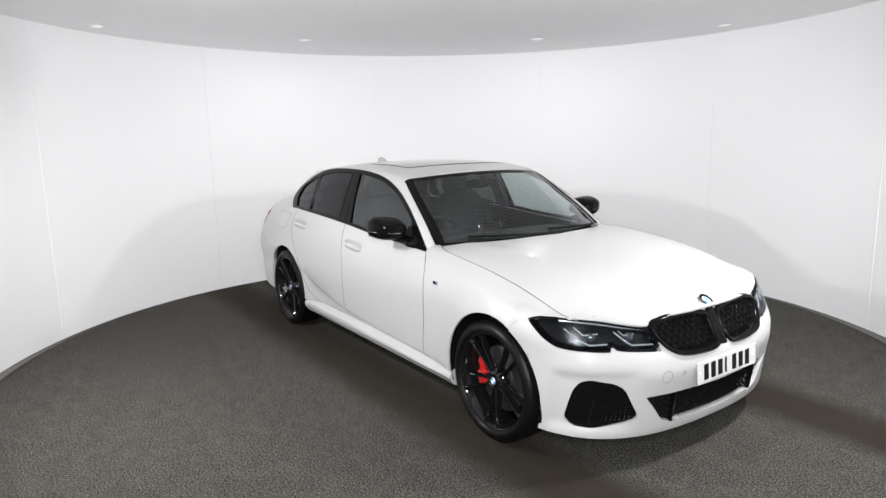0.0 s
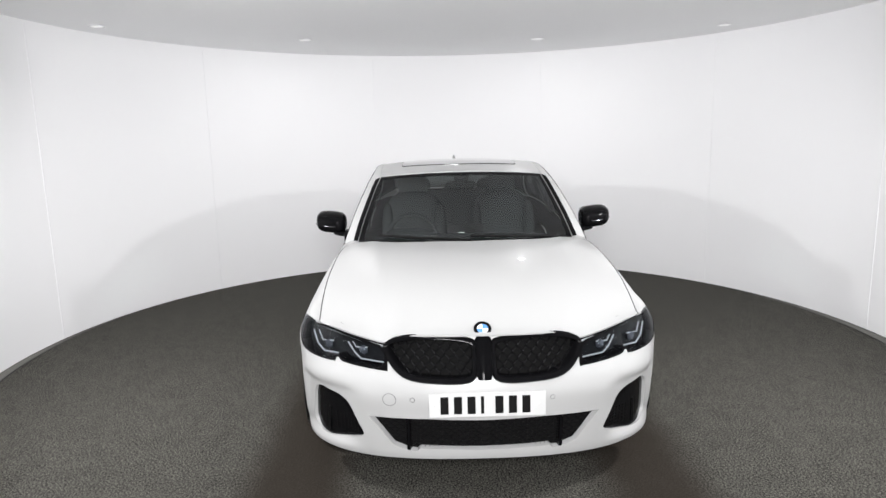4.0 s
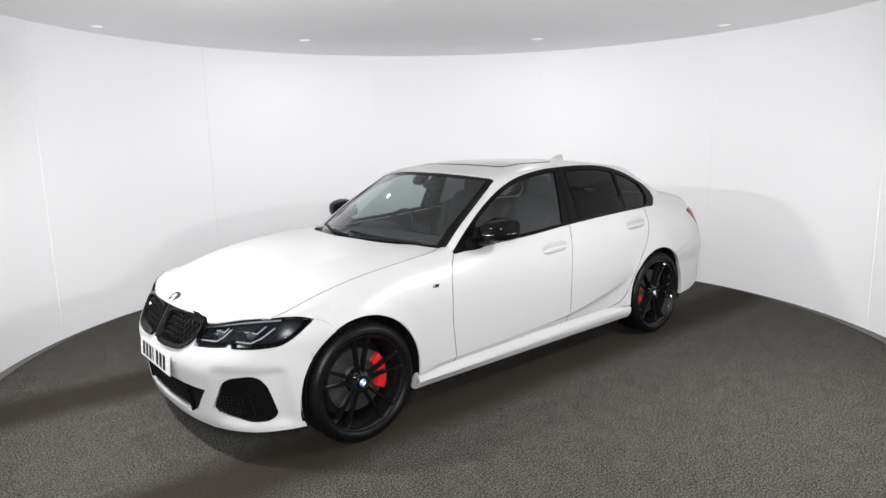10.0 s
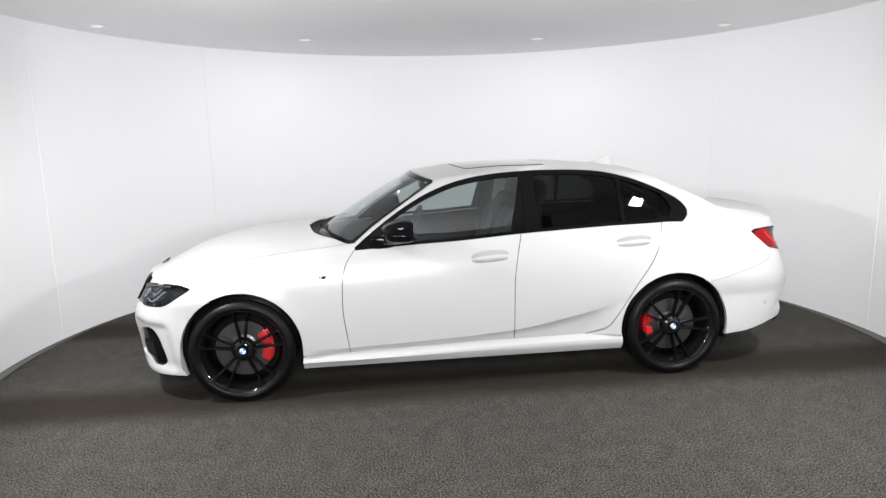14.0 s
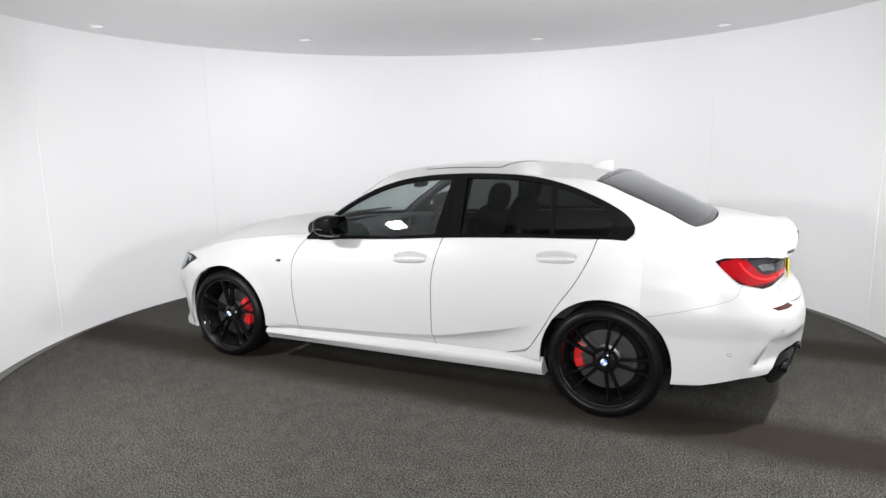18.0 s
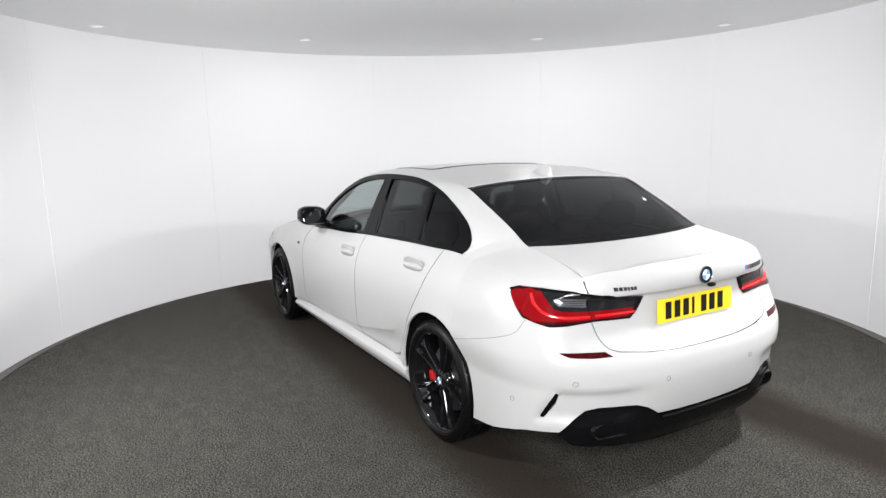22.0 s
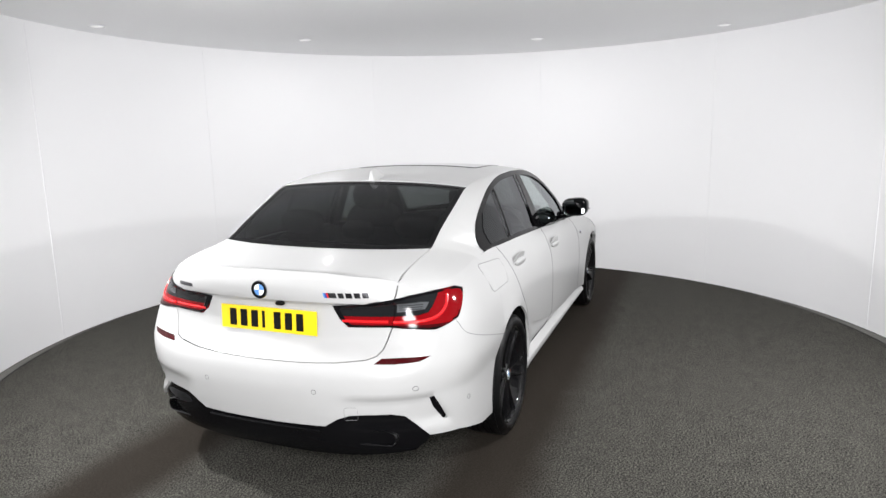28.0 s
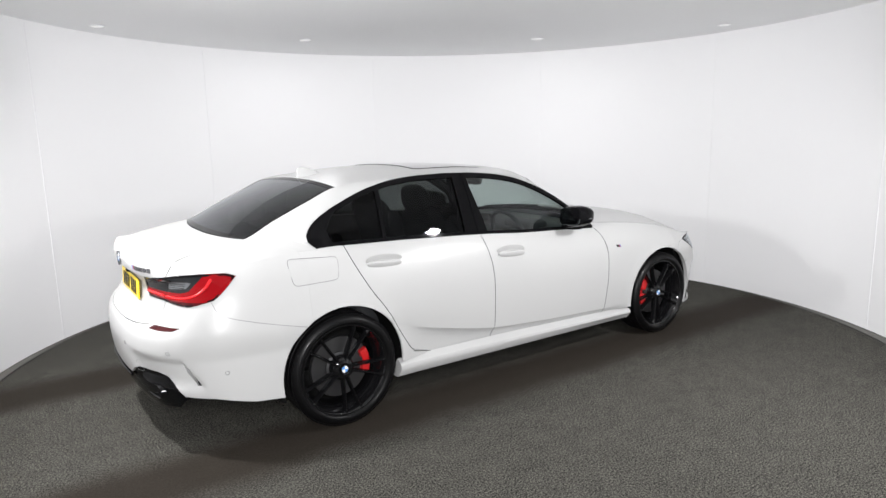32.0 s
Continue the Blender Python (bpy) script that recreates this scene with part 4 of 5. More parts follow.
# ---- wheels ----
def sector(r0, r1, a0, a1, y0, y1, n=8):
    """A block between two radii and two angles round the y axis."""
    bm = bmesh.new()
    rows = []
    for a in steps(a0, a1, n):
        c, s = math.cos(radians(a)), math.sin(radians(a))
        rows.append([bm.verts.new((r * c, y, r * s)) for r, y in ((r0, y0), (r0, y1), (r1, y1), (r1, y0))])
    for p, q in zip(rows, rows[1:]):
        for k in range(4):
            bm.faces.new((p[k], q[k], q[(k + 1) % 4], p[(k + 1) % 4]))
    bm.faces.new(rows[0]), bm.faces.new(rows[-1])
    bmesh.ops.recalc_face_normals(bm, faces=bm.faces[:])
    return bm


def roundel(r, depth=0.006):
    """Pieces of a round badge lying in the x-z plane and facing +y: ring, rim and four quarters."""
    ring = lathe([(0.0001, depth * 0.6), (r * 0.66, depth * 0.6), (r * 0.68, depth), (r * 0.95, depth), (r, depth * 0.5), (r, -0.003)], 36)
    rim = lathe([(r * 0.95, depth), (r * 0.97, depth + 0.0012), (r * 1.01, depth * 0.7), (r * 1.01, -0.002)], 36)
    quarters = [sector(0.0002, r * 0.63, 90 * k, 90 * k + 90, 0, depth * 0.8, 8) for k in range(4)]
    return ring, rim, quarters


def add_roundel(parent, m, r):
    ring, rim, quarters = roundel(r)
    for b in (ring, rim, *quarters):
        b.transform(m)
    top = parent is None
    badge = cpart("badge", ring, BLACK, parent, "round badge in black, blue and white")
    if top:
        part("badge_rim", rim, DARK_CHROME, badge)
        for k, q in enumerate(quarters):
            part("badge_quarter", q, BLUE if k % 2 else BADGE_WHITE, badge)
    else:
        rim.free()
        for q in quarters:
            q.free()
    return badge


SPOKE_PAIRS = [90, 18, -54, -126, 162]


def spoke_bm(angle, off):
    """One tapering spoke with a raised ridge, from the hub to the rim."""
    a0, a1 = radians(angle + off * 9.0), radians(angle + off * 10.8)
    bm = bmesh.new()
    rows = []
    for k, t in enumerate(steps(0, 1, 8)):
        r = 0.032 + (0.258 - 0.032) * t
        a = a0 + (a1 - a0) * t + off * 0.10 * (1 - t) ** 3
        d, n = Vector((math.cos(a), 0, math.sin(a))), Vector((-math.sin(a), 0, math.cos(a)))
        w = 0.0105 - 0.0025 * t + 0.010 * max(0, t - 0.88) / 0.12
        y = 0.074 + 0.024 * t ** 1.4
        p = d * r
        rows.append([bm.verts.new(p + n * sx * w + Vector((0, y + dy, 0))) for sx, dy in ((-1, -0.034), (-1, -0.010), (-0.22, 0.004), (0.22, 0.004), (1, -0.010), (1, -0.034))])
    for p, q in zip(rows, rows[1:]):
        for k in range(6):
            bm.faces.new((p[k], p[(k + 1) % 6], q[(k + 1) % 6], q[k]))
    bm.faces.new(rows[0]), bm.faces.new(rows[-1])
    bmesh.ops.recalc_face_normals(bm, faces=bm.faces[:])
    return bm


def tyre_bm():
    prof = [(0.260, 0.090), (0.266, 0.102), (0.273, 0.111), (0.280, 0.1165), (0.283, 0.1165), (0.285, 0.119), (0.300, 0.1185), (0.303, 0.117), (0.316, 0.109), (0.326, 0.096), (0.3315, 0.080)]
    for y in (0.055, 0.018):
        prof += [(0.3325, y + 0.008), (0.326, y + 0.006), (0.326, y - 0.001), (0.3325, y - 0.003)]
    prof = prof + [(r, -y) for r, y in reversed(prof)]
    return lathe(prof, 80)


def tread_blocks():
    """Shoulder sipes: thin dark slots stand as small proud lugs round the tyre's shoulder."""
    bm = bmesh.new()
    for k in range(64):
        a = 360 * k / 64
        b = sector(0.320, 0.3315, a, a + 4.3, 0.077, 0.0965, 1)
        me = bpy.data.meshes.new("t")
        b.to_mesh(me)
        b.free()
        bm.from_mesh(me)
        bpy.data.meshes.remove(me)
    return bm


def build_wheel(cx, side_sign, turned):

    def fix(bm):
        if side_sign < 0:
            return flipped_free(bm)
        return bm
    rim = lathe([(0.228, -0.10), (0.252, -0.105), (0.247, -0.09), (0.226, -0.06), (0.224, 0.02), (0.238, 0.055), (0.250, 0.084), (0.2555, 0.097), (0.262, 0.1035), (0.269, 0.1035), (0.2725, 0.097), (0.264, 0.088)], 72)
    wheel = cpart("wheel", fix(rim), ALLOY, None, "gloss black alloy wheel with five double spokes")
    wheel.location = (SHIFT[0] + cx, SHIFT[1] + side_sign * 0.793, HUB_Z)
    part("tyre", fix(tyre_bm()), RUBBER, wheel, "black low-profile tyre")
    part("tread_shoulder", fix(tread_blocks()), RUBBER, wheel)
    for a in SPOKE_PAIRS:
        for off in (-1, 1):
            part("spoke", fix(spoke_bm(a + turned, off)), ALLOY, wheel, "", 30)
    part("hub", fix(lathe([(0.0001, 0.070), (0.030, 0.072), (0.036, 0.080), (0.052, 0.076), (0.066, 0.064), (0.075, 0.045), (0.075, 0.02)], 40)), ALLOY, wheel)
    for k in range(5):
        a = radians(54 + 72 * k + turned)
        part("wheel_bolt", fix(lathe([(0.0001, 0.07), (0.009, 0.069), (0.0105, 0.064), (0.0105, 0.04)], 6, "Y", Matrix.Translation((0.051 * math.cos(a), 0.0, 0.051 * math.sin(a))))), DARK_CHROME, wheel)
    ring, rimb, quarters = roundel(0.031)
    up = Matrix.Translation((0, 0.080, 0))
    for b in (ring, rimb, *quarters):
        b.transform(up)
    part("hub_cap", fix(ring), BLACK, wheel, "round hub cap in black, blue and white")
    part("cap_rim", fix(rimb), CHROME, wheel)
    for k, q in enumerate(quarters):
        part("cap_quarter", fix(q), BLUE if k % 2 else BADGE_WHITE, wheel)
    part("brake_disc", fix(lathe([(0.075, 0.03), (0.09, 0.025), (0.092, 0.018), (0.178, 0.018), (0.180, 0.014), (0.180, -0.012), (0.09, -0.014)], 64)), STEEL, wheel, "bare steel brake disc")
    part("disc_hat", fix(lathe([(0.0001, 0.045), (0.07, 0.044), (0.076, 0.038), (0.078, 0.018)], 40)), DARK_CHROME, wheel)
    if cx > 0:
        h, mid, r0, r1 = 36, 172, 0.122, 0.182
    else:
        h, mid, r0, r1 = 25, 5, 0.134, 0.180
    cal = join_bm(sector(r0, r1, mid - h, mid - 7, 0.0, 0.050, 6), sector(r0, r1, mid + 7, mid + h, 0.0, 0.050, 6), sector(r0 + 0.013, r1 + 0.008, mid - h + 4, mid + h - 4, -0.03, 0.030, 12))
    bmesh.ops.recalc_face_normals(cal, faces=cal.faces[:])
    bmesh.ops.bevel(cal, geom=[e for e in cal.edges if e.calc_face_angle(0) > 0.9], offset=0.004, segments=2, profile=0.5, affect="EDGES")
    part("caliper", fix(cal), RED_PAINT, wheel, "red painted brake caliper", 30)
    part("well", fix(lathe([(0.10, -0.10), (0.23, -0.105), (0.30, -0.13)], 40)), LINER, wheel)
    return wheel


for cx, sd, turned in ((AXLE, 1, 0), (AXLE, -1, 34), (-AXLE, 1, 18), (-AXLE, -1, -27)):
    build_wheel(cx, sd, turned)


def build_underside():
    for cx in (AXLE, -AXLE):
        bm = bmesh.new()
        rows = []
        for a in steps(-17, 197, 36):
            c, s = math.cos(radians(a)), math.sin(radians(a))
            rows.append([bm.verts.new((cx + r * c, y, HUB_Z + 0.004 + r * s)) for r, y in ((0.378, 0.886), (0.395, 0.86), (0.40, 0.5))])
        for p, q in zip(rows, rows[1:]):
            for k in range(2):
                bm.faces.new((p[k], p[k + 1], q[k + 1], q[k]))
        w = bm.copy()
        wall = bmesh.new()
        ring = [wall.verts.new((cx + 0.40 * math.cos(radians(a)), 0.5, HUB_Z + 0.4 * math.sin(radians(a)))) for a in steps(-17, 197, 30)]
        wall.faces.new(ring)
        w.free()
        pair("arch_liner", join_bm(bm, wall), LINER, "black plastic wheel arch liner")
    cpart("underbody", join_bm(box_bm(2.0, 1.62, 0.05, pose(0, 0, 0.215), 0.01), box_bm(0.4, 0.9, 0.05, pose(1.85, 0, 0.2), 0.01), box_bm(0.5, 1.1, 0.05, pose(-2.05, 0, 0.27), 0.01)), LINER, None, "black underbody")


build_underside()

# ---- side windows ----
DLO = ([(x, belt_z(x) + 0.001) for x in steps(-1.51, 0.69, 34)] + [(x, top_z(x)) for x in steps(0.70, -1.50, 60)] + [(-1.535, 1.15), (-1.558, 1.112), (-1.555, 1.075), (-1.53, 1.048)])


def strip_under(x, d):
    return top_z(x) - d


def pane_poly(x0b, x0t, x1b, x1t, d=0.030):
    """Between the belt and the roof line; x at the bottom and the top of the front and rear edge."""
    low = [(x, belt_z(x) + 0.020) for x in steps(x1b, x0b, 12)]
    up = [(x, strip_under(x, d)) for x in steps(x0t, x1t, 16)]
    return low + up


PANE_F = pane_poly(0.555, 0.46, -0.318, -0.393)
PANE_R = pane_poly(-0.497, -0.497, -1.075, -1.058)
PANE_Q = ([(x, belt_z(x) + 0.020) for x in steps(-1.412, -1.10, 6)] + [(x, strip_under(x, 0.030)) for x in steps(-1.088, -1.375, 10)] + [(-1.415, 1.165), (-1.437, 1.125)])


def build_windows():
    box = (-1.57, 0.72, 90, 0.92, 1.42, 20)
    for lo, hi, owners in ((door_mid, None, doors), (None, door_mid, rdoors)):
        f = trim(sheet(*box), DLO)
        for c in (PANE_F, PANE_R, PANE_Q):
            trim(f, c, False)
        cut = [(-0.387, 0.9), (-0.4275, 1.5), (-2.0, 1.5), (-2.0, 0.9)] if lo else [(-0.391, 0.9), (-0.4315, 1.5), (2.0, 1.5), (2.0, 0.9)]
        trim(f, cut, False)
        subpair("window_trim", shell(outward(mapped(f, lambda x, z: cabin(x, z, 0.004))), 0.02), BLACK, owners, "gloss black window surround", 30)
    for poly, mat, owners, lab in ((PANE_F, FRONT_GLASS, doors, "clear side window"), (PANE_R, DARK_GLASS, rdoors, "dark tinted side window"), (PANE_Q, DARK_GLASS, rdoors, "dark tinted quarter window")):
        g = trim(sheet(*box), grow(spread(poly), 0.004))
        subpair("window_pane", outward(mapped(g, lambda x, z: cabin(x, z, -0.006))), mat, owners, lab)
    # bright slim edges on the pillar strips and the black tail piece
    for x0, x1 in ((-0.497, -0.497), (-1.088, -1.075)):
        pts = [cabin(x0 + (x1 - x0) * t, belt_z(-0.5 if x0 > -0.6 else -1.09) + 0.02 + (0.345 if x0 > -0.6 else 0.27) * t, 0.004) for t in steps(0, 1, 8)]
        subpair("edge_bead", tube(pts, 0.003, 6), BLACK, rdoors)
    pts = [cabin(x, z, 0.004) for x, z in ((-1.375, 1.222), (-1.425, 1.165), (-1.446, 1.125), (-1.415, 1.062))]
    subpair("edge_bead", tube(pts, 0.0035, 6), BLACK, rdoors)


build_windows()


# ---- mirrors, handles, wing badges ----
def blob(size, power=2.6, nu=28, nv=16, m=None):
    """A rounded box."""
    bm = bmesh.new()

    def sp(c, e):
        return math.copysign(abs(c) ** e, c)
    e = 2 / power
    rings = []
    for j in range(1, nv):
        v = -math.pi / 2 + math.pi * j / nv
        rings.append([bm.verts.new((size[0] * sp(math.cos(v), e) * sp(math.cos(u), e), size[1] * sp(math.cos(v), e) * sp(math.sin(u), e), size[2] * sp(math.sin(v), e)))
                      for u in (2 * math.pi * k / nu for k in range(nu))])
    lo, hi = bm.verts.new((0, 0, -size[2])), bm.verts.new((0, 0, size[2]))
    for a, b in zip(rings, rings[1:]):
        for k in range(nu):
            bm.faces.new((a[k], a[(k + 1) % nu], b[(k + 1) % nu], b[k]))
    for k in range(nu):
        bm.faces.new((lo, rings[0][(k + 1) % nu], rings[0][k]))
        bm.faces.new((hi, rings[-1][k], rings[-1][(k + 1) % nu]))
    if m is not None:
        bm.transform(m)
    return bm


def build_mirrors():
    h = blob((0.108, 0.105, 0.073), 3.2, 32, 18)
    for v in h.verts:
        if v.co.x > 0:
            v.co.z -= 0.25 * v.co.x * max(0, v.co.z) / 0.08
        v.co.x += -0.35 * v.co.y * 0.5
        if v.co.x < -0.072:
            v.co.x = -0.072 + (v.co.x + 0.072) * 0.25
        v.co.z += 0.08 * v.co.y
    h.transform(pose(0.415, 0.925, 1.063))
    housings = pair("door_mirror", h, CAP_BLACK, "gloss black door mirror")
    foot = join_bm(blob((0.07, 0.075, 0.018), 3, 20, 10, pose(0.455, 0.835, 0.985, 8, 0, 0)), blob((0.085, 0.02, 0.045), 3, 20, 10, pose(0.52, 0.805, 0.975)))
    subpair("mirror_foot", foot, BLACK, housings)
    g = blob((0.006, 0.09, 0.062), 4, 28, 12, pose(0.334, 0.93, 1.063, 0, 10, -6))
    subpair("mirror_glass", g, MIRROR, housings, "mirror glass")
    pts = [(0.415 + 0.112 * math.cos(a) * 0.98 - 0.05 * math.sin(a) * 0.4, 0.925 + 0.114 * math.sin(a), 1.042 + 0.009 * math.sin(a)) for a in (radians(d) for d in steps(-30, 92, 12))]
    subpair("indicator_strip", tube(pts, 0.0035, 6), DARK_CHROME, housings, "slim indicator lens")


build_mirrors()


def build_handles():
    for owners, x0, z0 in ((doors, -0.165, 0.874), (rdoors, -1.132, 0.932)):
        y = side_y(x0, z0)
        tilt = math.degrees(math.atan2(side_y(x0, z0 + 0.03) - side_y(x0, z0 - 0.03), 0.06))
        m = pose(x0, y, z0, tilt, 0, 0) @ pose(0, 0, 0, 0, 4, 0)
        cup = blob((0.125, 0.006, 0.044), 2.1, 32, 12, m @ pose(0, -0.001, 0.004))
        b = blob((0.118, 0.016, 0.022), 2.6, 32, 12, m @ pose(0, 0.014, -0.012))
        grip = subpair("door_handle", join_bm(b), WHITE, owners, "body-coloured pull handle")
        subpair("handle_cup", cup, WHITE, owners)
        # dark rod that stands in for the shade under the grip
        gap = [m @ Vector((0.105 * math.cos(a), 0.008, -0.030 + 0.012 * math.cos(a) ** 2)) for a in (radians(d) for d in steps(0, 180, 14))]
        subpair("handle_shade", tube(gap, 0.0028, 5), LINER, owners)


build_handles()


def bar_on(fn, a, z, w, h, d, out=0.0, slant=0.0):
    """A thin raised bar lying on a surface: a is the place along it, w and h its size in its own units."""
    bm = bmesh.new()
    lo, hi = [], []
    for sa, sz in ((-1, -1), (1, -1), (1, 1), (-1, 1)):
        aa, zz = a + sa * w / 2 + slant * sz * h / 2, z + sz * h / 2
        lo.append(bm.verts.new(fn(aa, zz, out)))
        hi.append(bm.verts.new(fn(aa, zz, out + d)))
    bm.faces.new(lo[::-1]), bm.faces.new(hi)
    for k in range(4):
        bm.faces.new((lo[k], lo[(k + 1) % 4], hi[(k + 1) % 4], hi[k]))
    bmesh.ops.recalc_face_normals(bm, faces=bm.faces[:])
    return bm


RED_INK = shader("badge_red", (0.55, 0.02, 0.03), 0.3)
DARK_BLUE = shader("badge_dark_blue", (0.03, 0.06, 0.30), 0.3)


def side_out(x, z, out):
    return side(x, z) + Vector((0, out, 0))


def build_wing_badges():
    for k, (dx, mat, w) in enumerate(((0.020, DARK_BLUE, 0.004), (0.015, BLUE, 0.004), (0.010, RED_INK, 0.004), (-0.008, PLASTIC, 0.026))):
        subpair("badge_bar", bar_on(side_out, 0.905 + dx, 0.785, w, 0.017, 0.003, 0.0, -0.5), mat, wings)


build_wing_badges()


# ---- front details ----
def nyz(y, z, out=0.0):
    p = nose(nose_s(y, z), z, out)
    return Vector((p.x, math.copysign(p.y, y) if y < 0 else p.y, p.z))


def loops_bm(loops, close_ends=False):
    bm = bmesh.new()
    rings = [[bm.verts.new(p) for p in l] for l in loops]
    for a, b in zip(rings, rings[1:]):
        n = len(a)
        for k in range(n):
            bm.faces.new((a[k], a[(k + 1) % n], b[(k + 1) % n], b[k]))
    bmesh.ops.recalc_face_normals(bm, faces=bm.faces[:])
    return bm


def smooth_loop(poly, times=2):
    """Rounds an outline by cutting its corners."""
    for _ in range(times):
        out = []
        for p, q in zip(poly, poly[1:] + poly[:1]):
            out += [(0.75 * p[0] + 0.25 * q[0], 0.75 * p[1] + 0.25 * q[1]), (0.25 * p[0] + 0.75 * q[0], 0.25 * p[1] + 0.75 * q[1])]
        poly = out
    return poly


def zigzag(fn, poly, pitch_y, pitch_z, amp, r, y0, y1, z0, z1, out):
    """A woven grid of short bars inside an outline on a surface."""
    bm = bmesh.new()
    row = 0
    z = z0
    while z < z1:
        y = y0 + (pitch_y / 2 if row % 2 else 0)
        while y < y1:
            for a, b in (((y, z - amp), (y + pitch_y / 2, z + amp)), ((y + pitch_y / 2, z + amp), (y + pitch_y, z - amp))):
                if inside(poly, *a) and inside(poly, *b):
                    p, q = fn(a[0], a[1], out), fn(b[0], b[1], out)
                    d = (q - p).normalized()
                    n = d.cross(Vector((1, 0, 0))).normalized() * r
                    f = Vector((r * 1.6, 0, 0))
                    vs = [bm.verts.new(v) for v in (p - n, p + f, p + n, q - n, q + f, q + n)]
                    bm.faces.new((vs[0], vs[1], vs[4], vs[3])), bm.faces.new((vs[1], vs[2], vs[5], vs[4]))
            y += pitch_y
        z += pitch_z
        row += 1
    return bm


def build_front_details():
    # kidney grille
    k0 = smooth_loop(KIDNEY_YZ, 2)
    k1, k2, k3 = grow(k0, -0.008), grow(k0, -0.020), grow(k0, -0.025)
    frame_bm = loops_bm([[nyz(max(0.001, y), z, -0.02) for y, z in k0], [nyz(max(0.001, y), z, 0.006) for y, z in k0], [nyz(y, z, 0.017) for y, z in k1],
                         [nyz(y, z, 0.014) for y, z in k2], [nyz(y, z, 0.002) for y, z in k3], [nyz(y, z, -0.045) for y, z in k3]])
    frames = pair("grille_frame", frame_bm, GRILLE, "gloss black grille surround", 60)
    back = trim(sheet(0, 0.25, 30, 0.53, 0.78, 16), [(nose_s(y, z), z) for y, z in k2])
    subpair("grille_back", outward(mapped(back, lambda s, z: nose(s, z, -0.038))), LINER, frames)
    stars, glint_studs = bmesh.new(), bmesh.new()
    for row, z in enumerate(steps(0.553, 0.757, 8)):
        for y in steps(0.02, 0.47, 10):
            yy = y + (0.0225 if row % 2 else 0)
            if not inside(k3, yy, z):
                continue
            c = nyz(yy, z, 0.000)
            for dy, dz in ((-0.0225, 0.0125), (0.0225, 0.0125), (0.0, -0.0145)):
                q = nyz(yy + dy, z + dz, -0.014)
                n = (q - c).cross(Vector((1, 0, 0))).normalized() * 0.0034
                v = [stars.verts.new(p) for p in (c - n, c + n, q + n, q - n, c - n - Vector((0.012, 0, 0)), c + n - Vector((0.012, 0, 0)), q + n - Vector((0.010, 0, 0)), q - n - Vector((0.010, 0, 0)))]
                for f in ((0, 1, 2, 3), (0, 4, 5, 1), (1, 5, 6, 2), (2, 6, 7, 3), (3, 7, 4, 0)):
                    stars.faces.new([v[k] for k in f])
            # bright beads on the upper stars only, put in as their glints
            if z > 0.66:
                bmesh.ops.create_icosphere(glint_studs, subdivisions=1, radius=0.0026, matrix=Matrix.Translation(c + Vector((0.0015, 0, 0))))
    bmesh.ops.recalc_face_normals(stars, faces=stars.faces[:])
    for ob in subpair("grille_mesh", stars, MESH_BLACK, frames, "gloss black mesh of three-armed stars", 20) + subpair("grille_studs", glint_studs, DARK_CHROME, frames):
        ob["kind"] = "stuff"
    bm = bmesh.new()
    rows = []
    for y in steps(-0.047, 0.047, 8):
        rows.append([bm.verts.new(Vector((nyz(0.031, z, o).x - 0.016 * (y / 0.047) ** 2, y, z))) for z, o in ((0.746, -0.02), (0.744, 0.006), (0.72, 0.014), (0.605, 0.014), (0.572, 0.006), (0.568, -0.02))])
    for p, q in zip(rows, rows[1:]):
        for k in range(5):
            bm.faces.new((p[k], p[k + 1], q[k + 1], q[k]))
    cpart("grille_bridge", outward(bm), GRILLE)
    # lower grille, side intakes
    lg = trim(sheet(0, 0.35, 40, 0.2, 0.42, 14), grow(LOW_GRILLE, 0.004))
    low = cpart("lower_grille", shell(outward(whole(mapped(lg, lambda s, z: nose(s, z, -0.034)))), 0.01), LINER, None, "black lower grille")
    poly = [(0.0, 0.376), (0.26, 0.386), (0.52, 0.386), (0.468, 0.322), (0.415, 0.253), (0.345, 0.228), (0.30, 0.238), (0.0, 0.230)]
    poly[0], poly[-1] = (-0.05, 0.376), (-0.05, 0.230)
    zz = zigzag(lambda y, z, o: nyz(max(y, 0.0005), z, o), poly, 0.040, 0.0155, 0.0055, 0.0022, 0.0, 0.52, 0.236, 0.384, -0.020)
    cpart("grille_mesh", whole(zz), MESH_BLACK, low, "gloss black mesh", 20)
    st = bmesh.new()
    for z in steps(0.245, 0.375, 9):
        for y in steps(0.012, 0.34, 16):
            if inside(poly, y, z):
                bmesh.ops.create_cube(st, size=1, matrix=Matrix.Translation(nyz(y, z, -0.014)) @ Matrix.Diagonal((0.004, 0.003, 0.006, 1)))
    cpart("grille_studs", whole(st), DARK_CHROME, low)
    for sd in (1, -1):
        rows = [[nyz(y, z, o) for y, o in ((0.345, -0.030), (0.345, -0.004), (0.352, -0.001), (0.359, -0.004), (0.359, -0.030))] for z in steps(0.224, 0.388, 8)]
        bm = bmesh.new()
        vs = [[bm.verts.new(p) for p in r] for r in rows]
        for p, q in zip(vs, vs[1:]):
            for k in range(4):
                bm.faces.new((p[k], p[k + 1], q[k + 1], q[k]))
        bmesh.ops.recalc_face_normals(bm, faces=bm.faces[:])
        cpart("divider", bm if sd > 0 else flipped_free(bm), BLACK, low, "gloss black upright blade")
    fg = trim(sheet(0.15, 0.8, 30, 0.2, 0.52, 16), grow(FOG, 0.004))
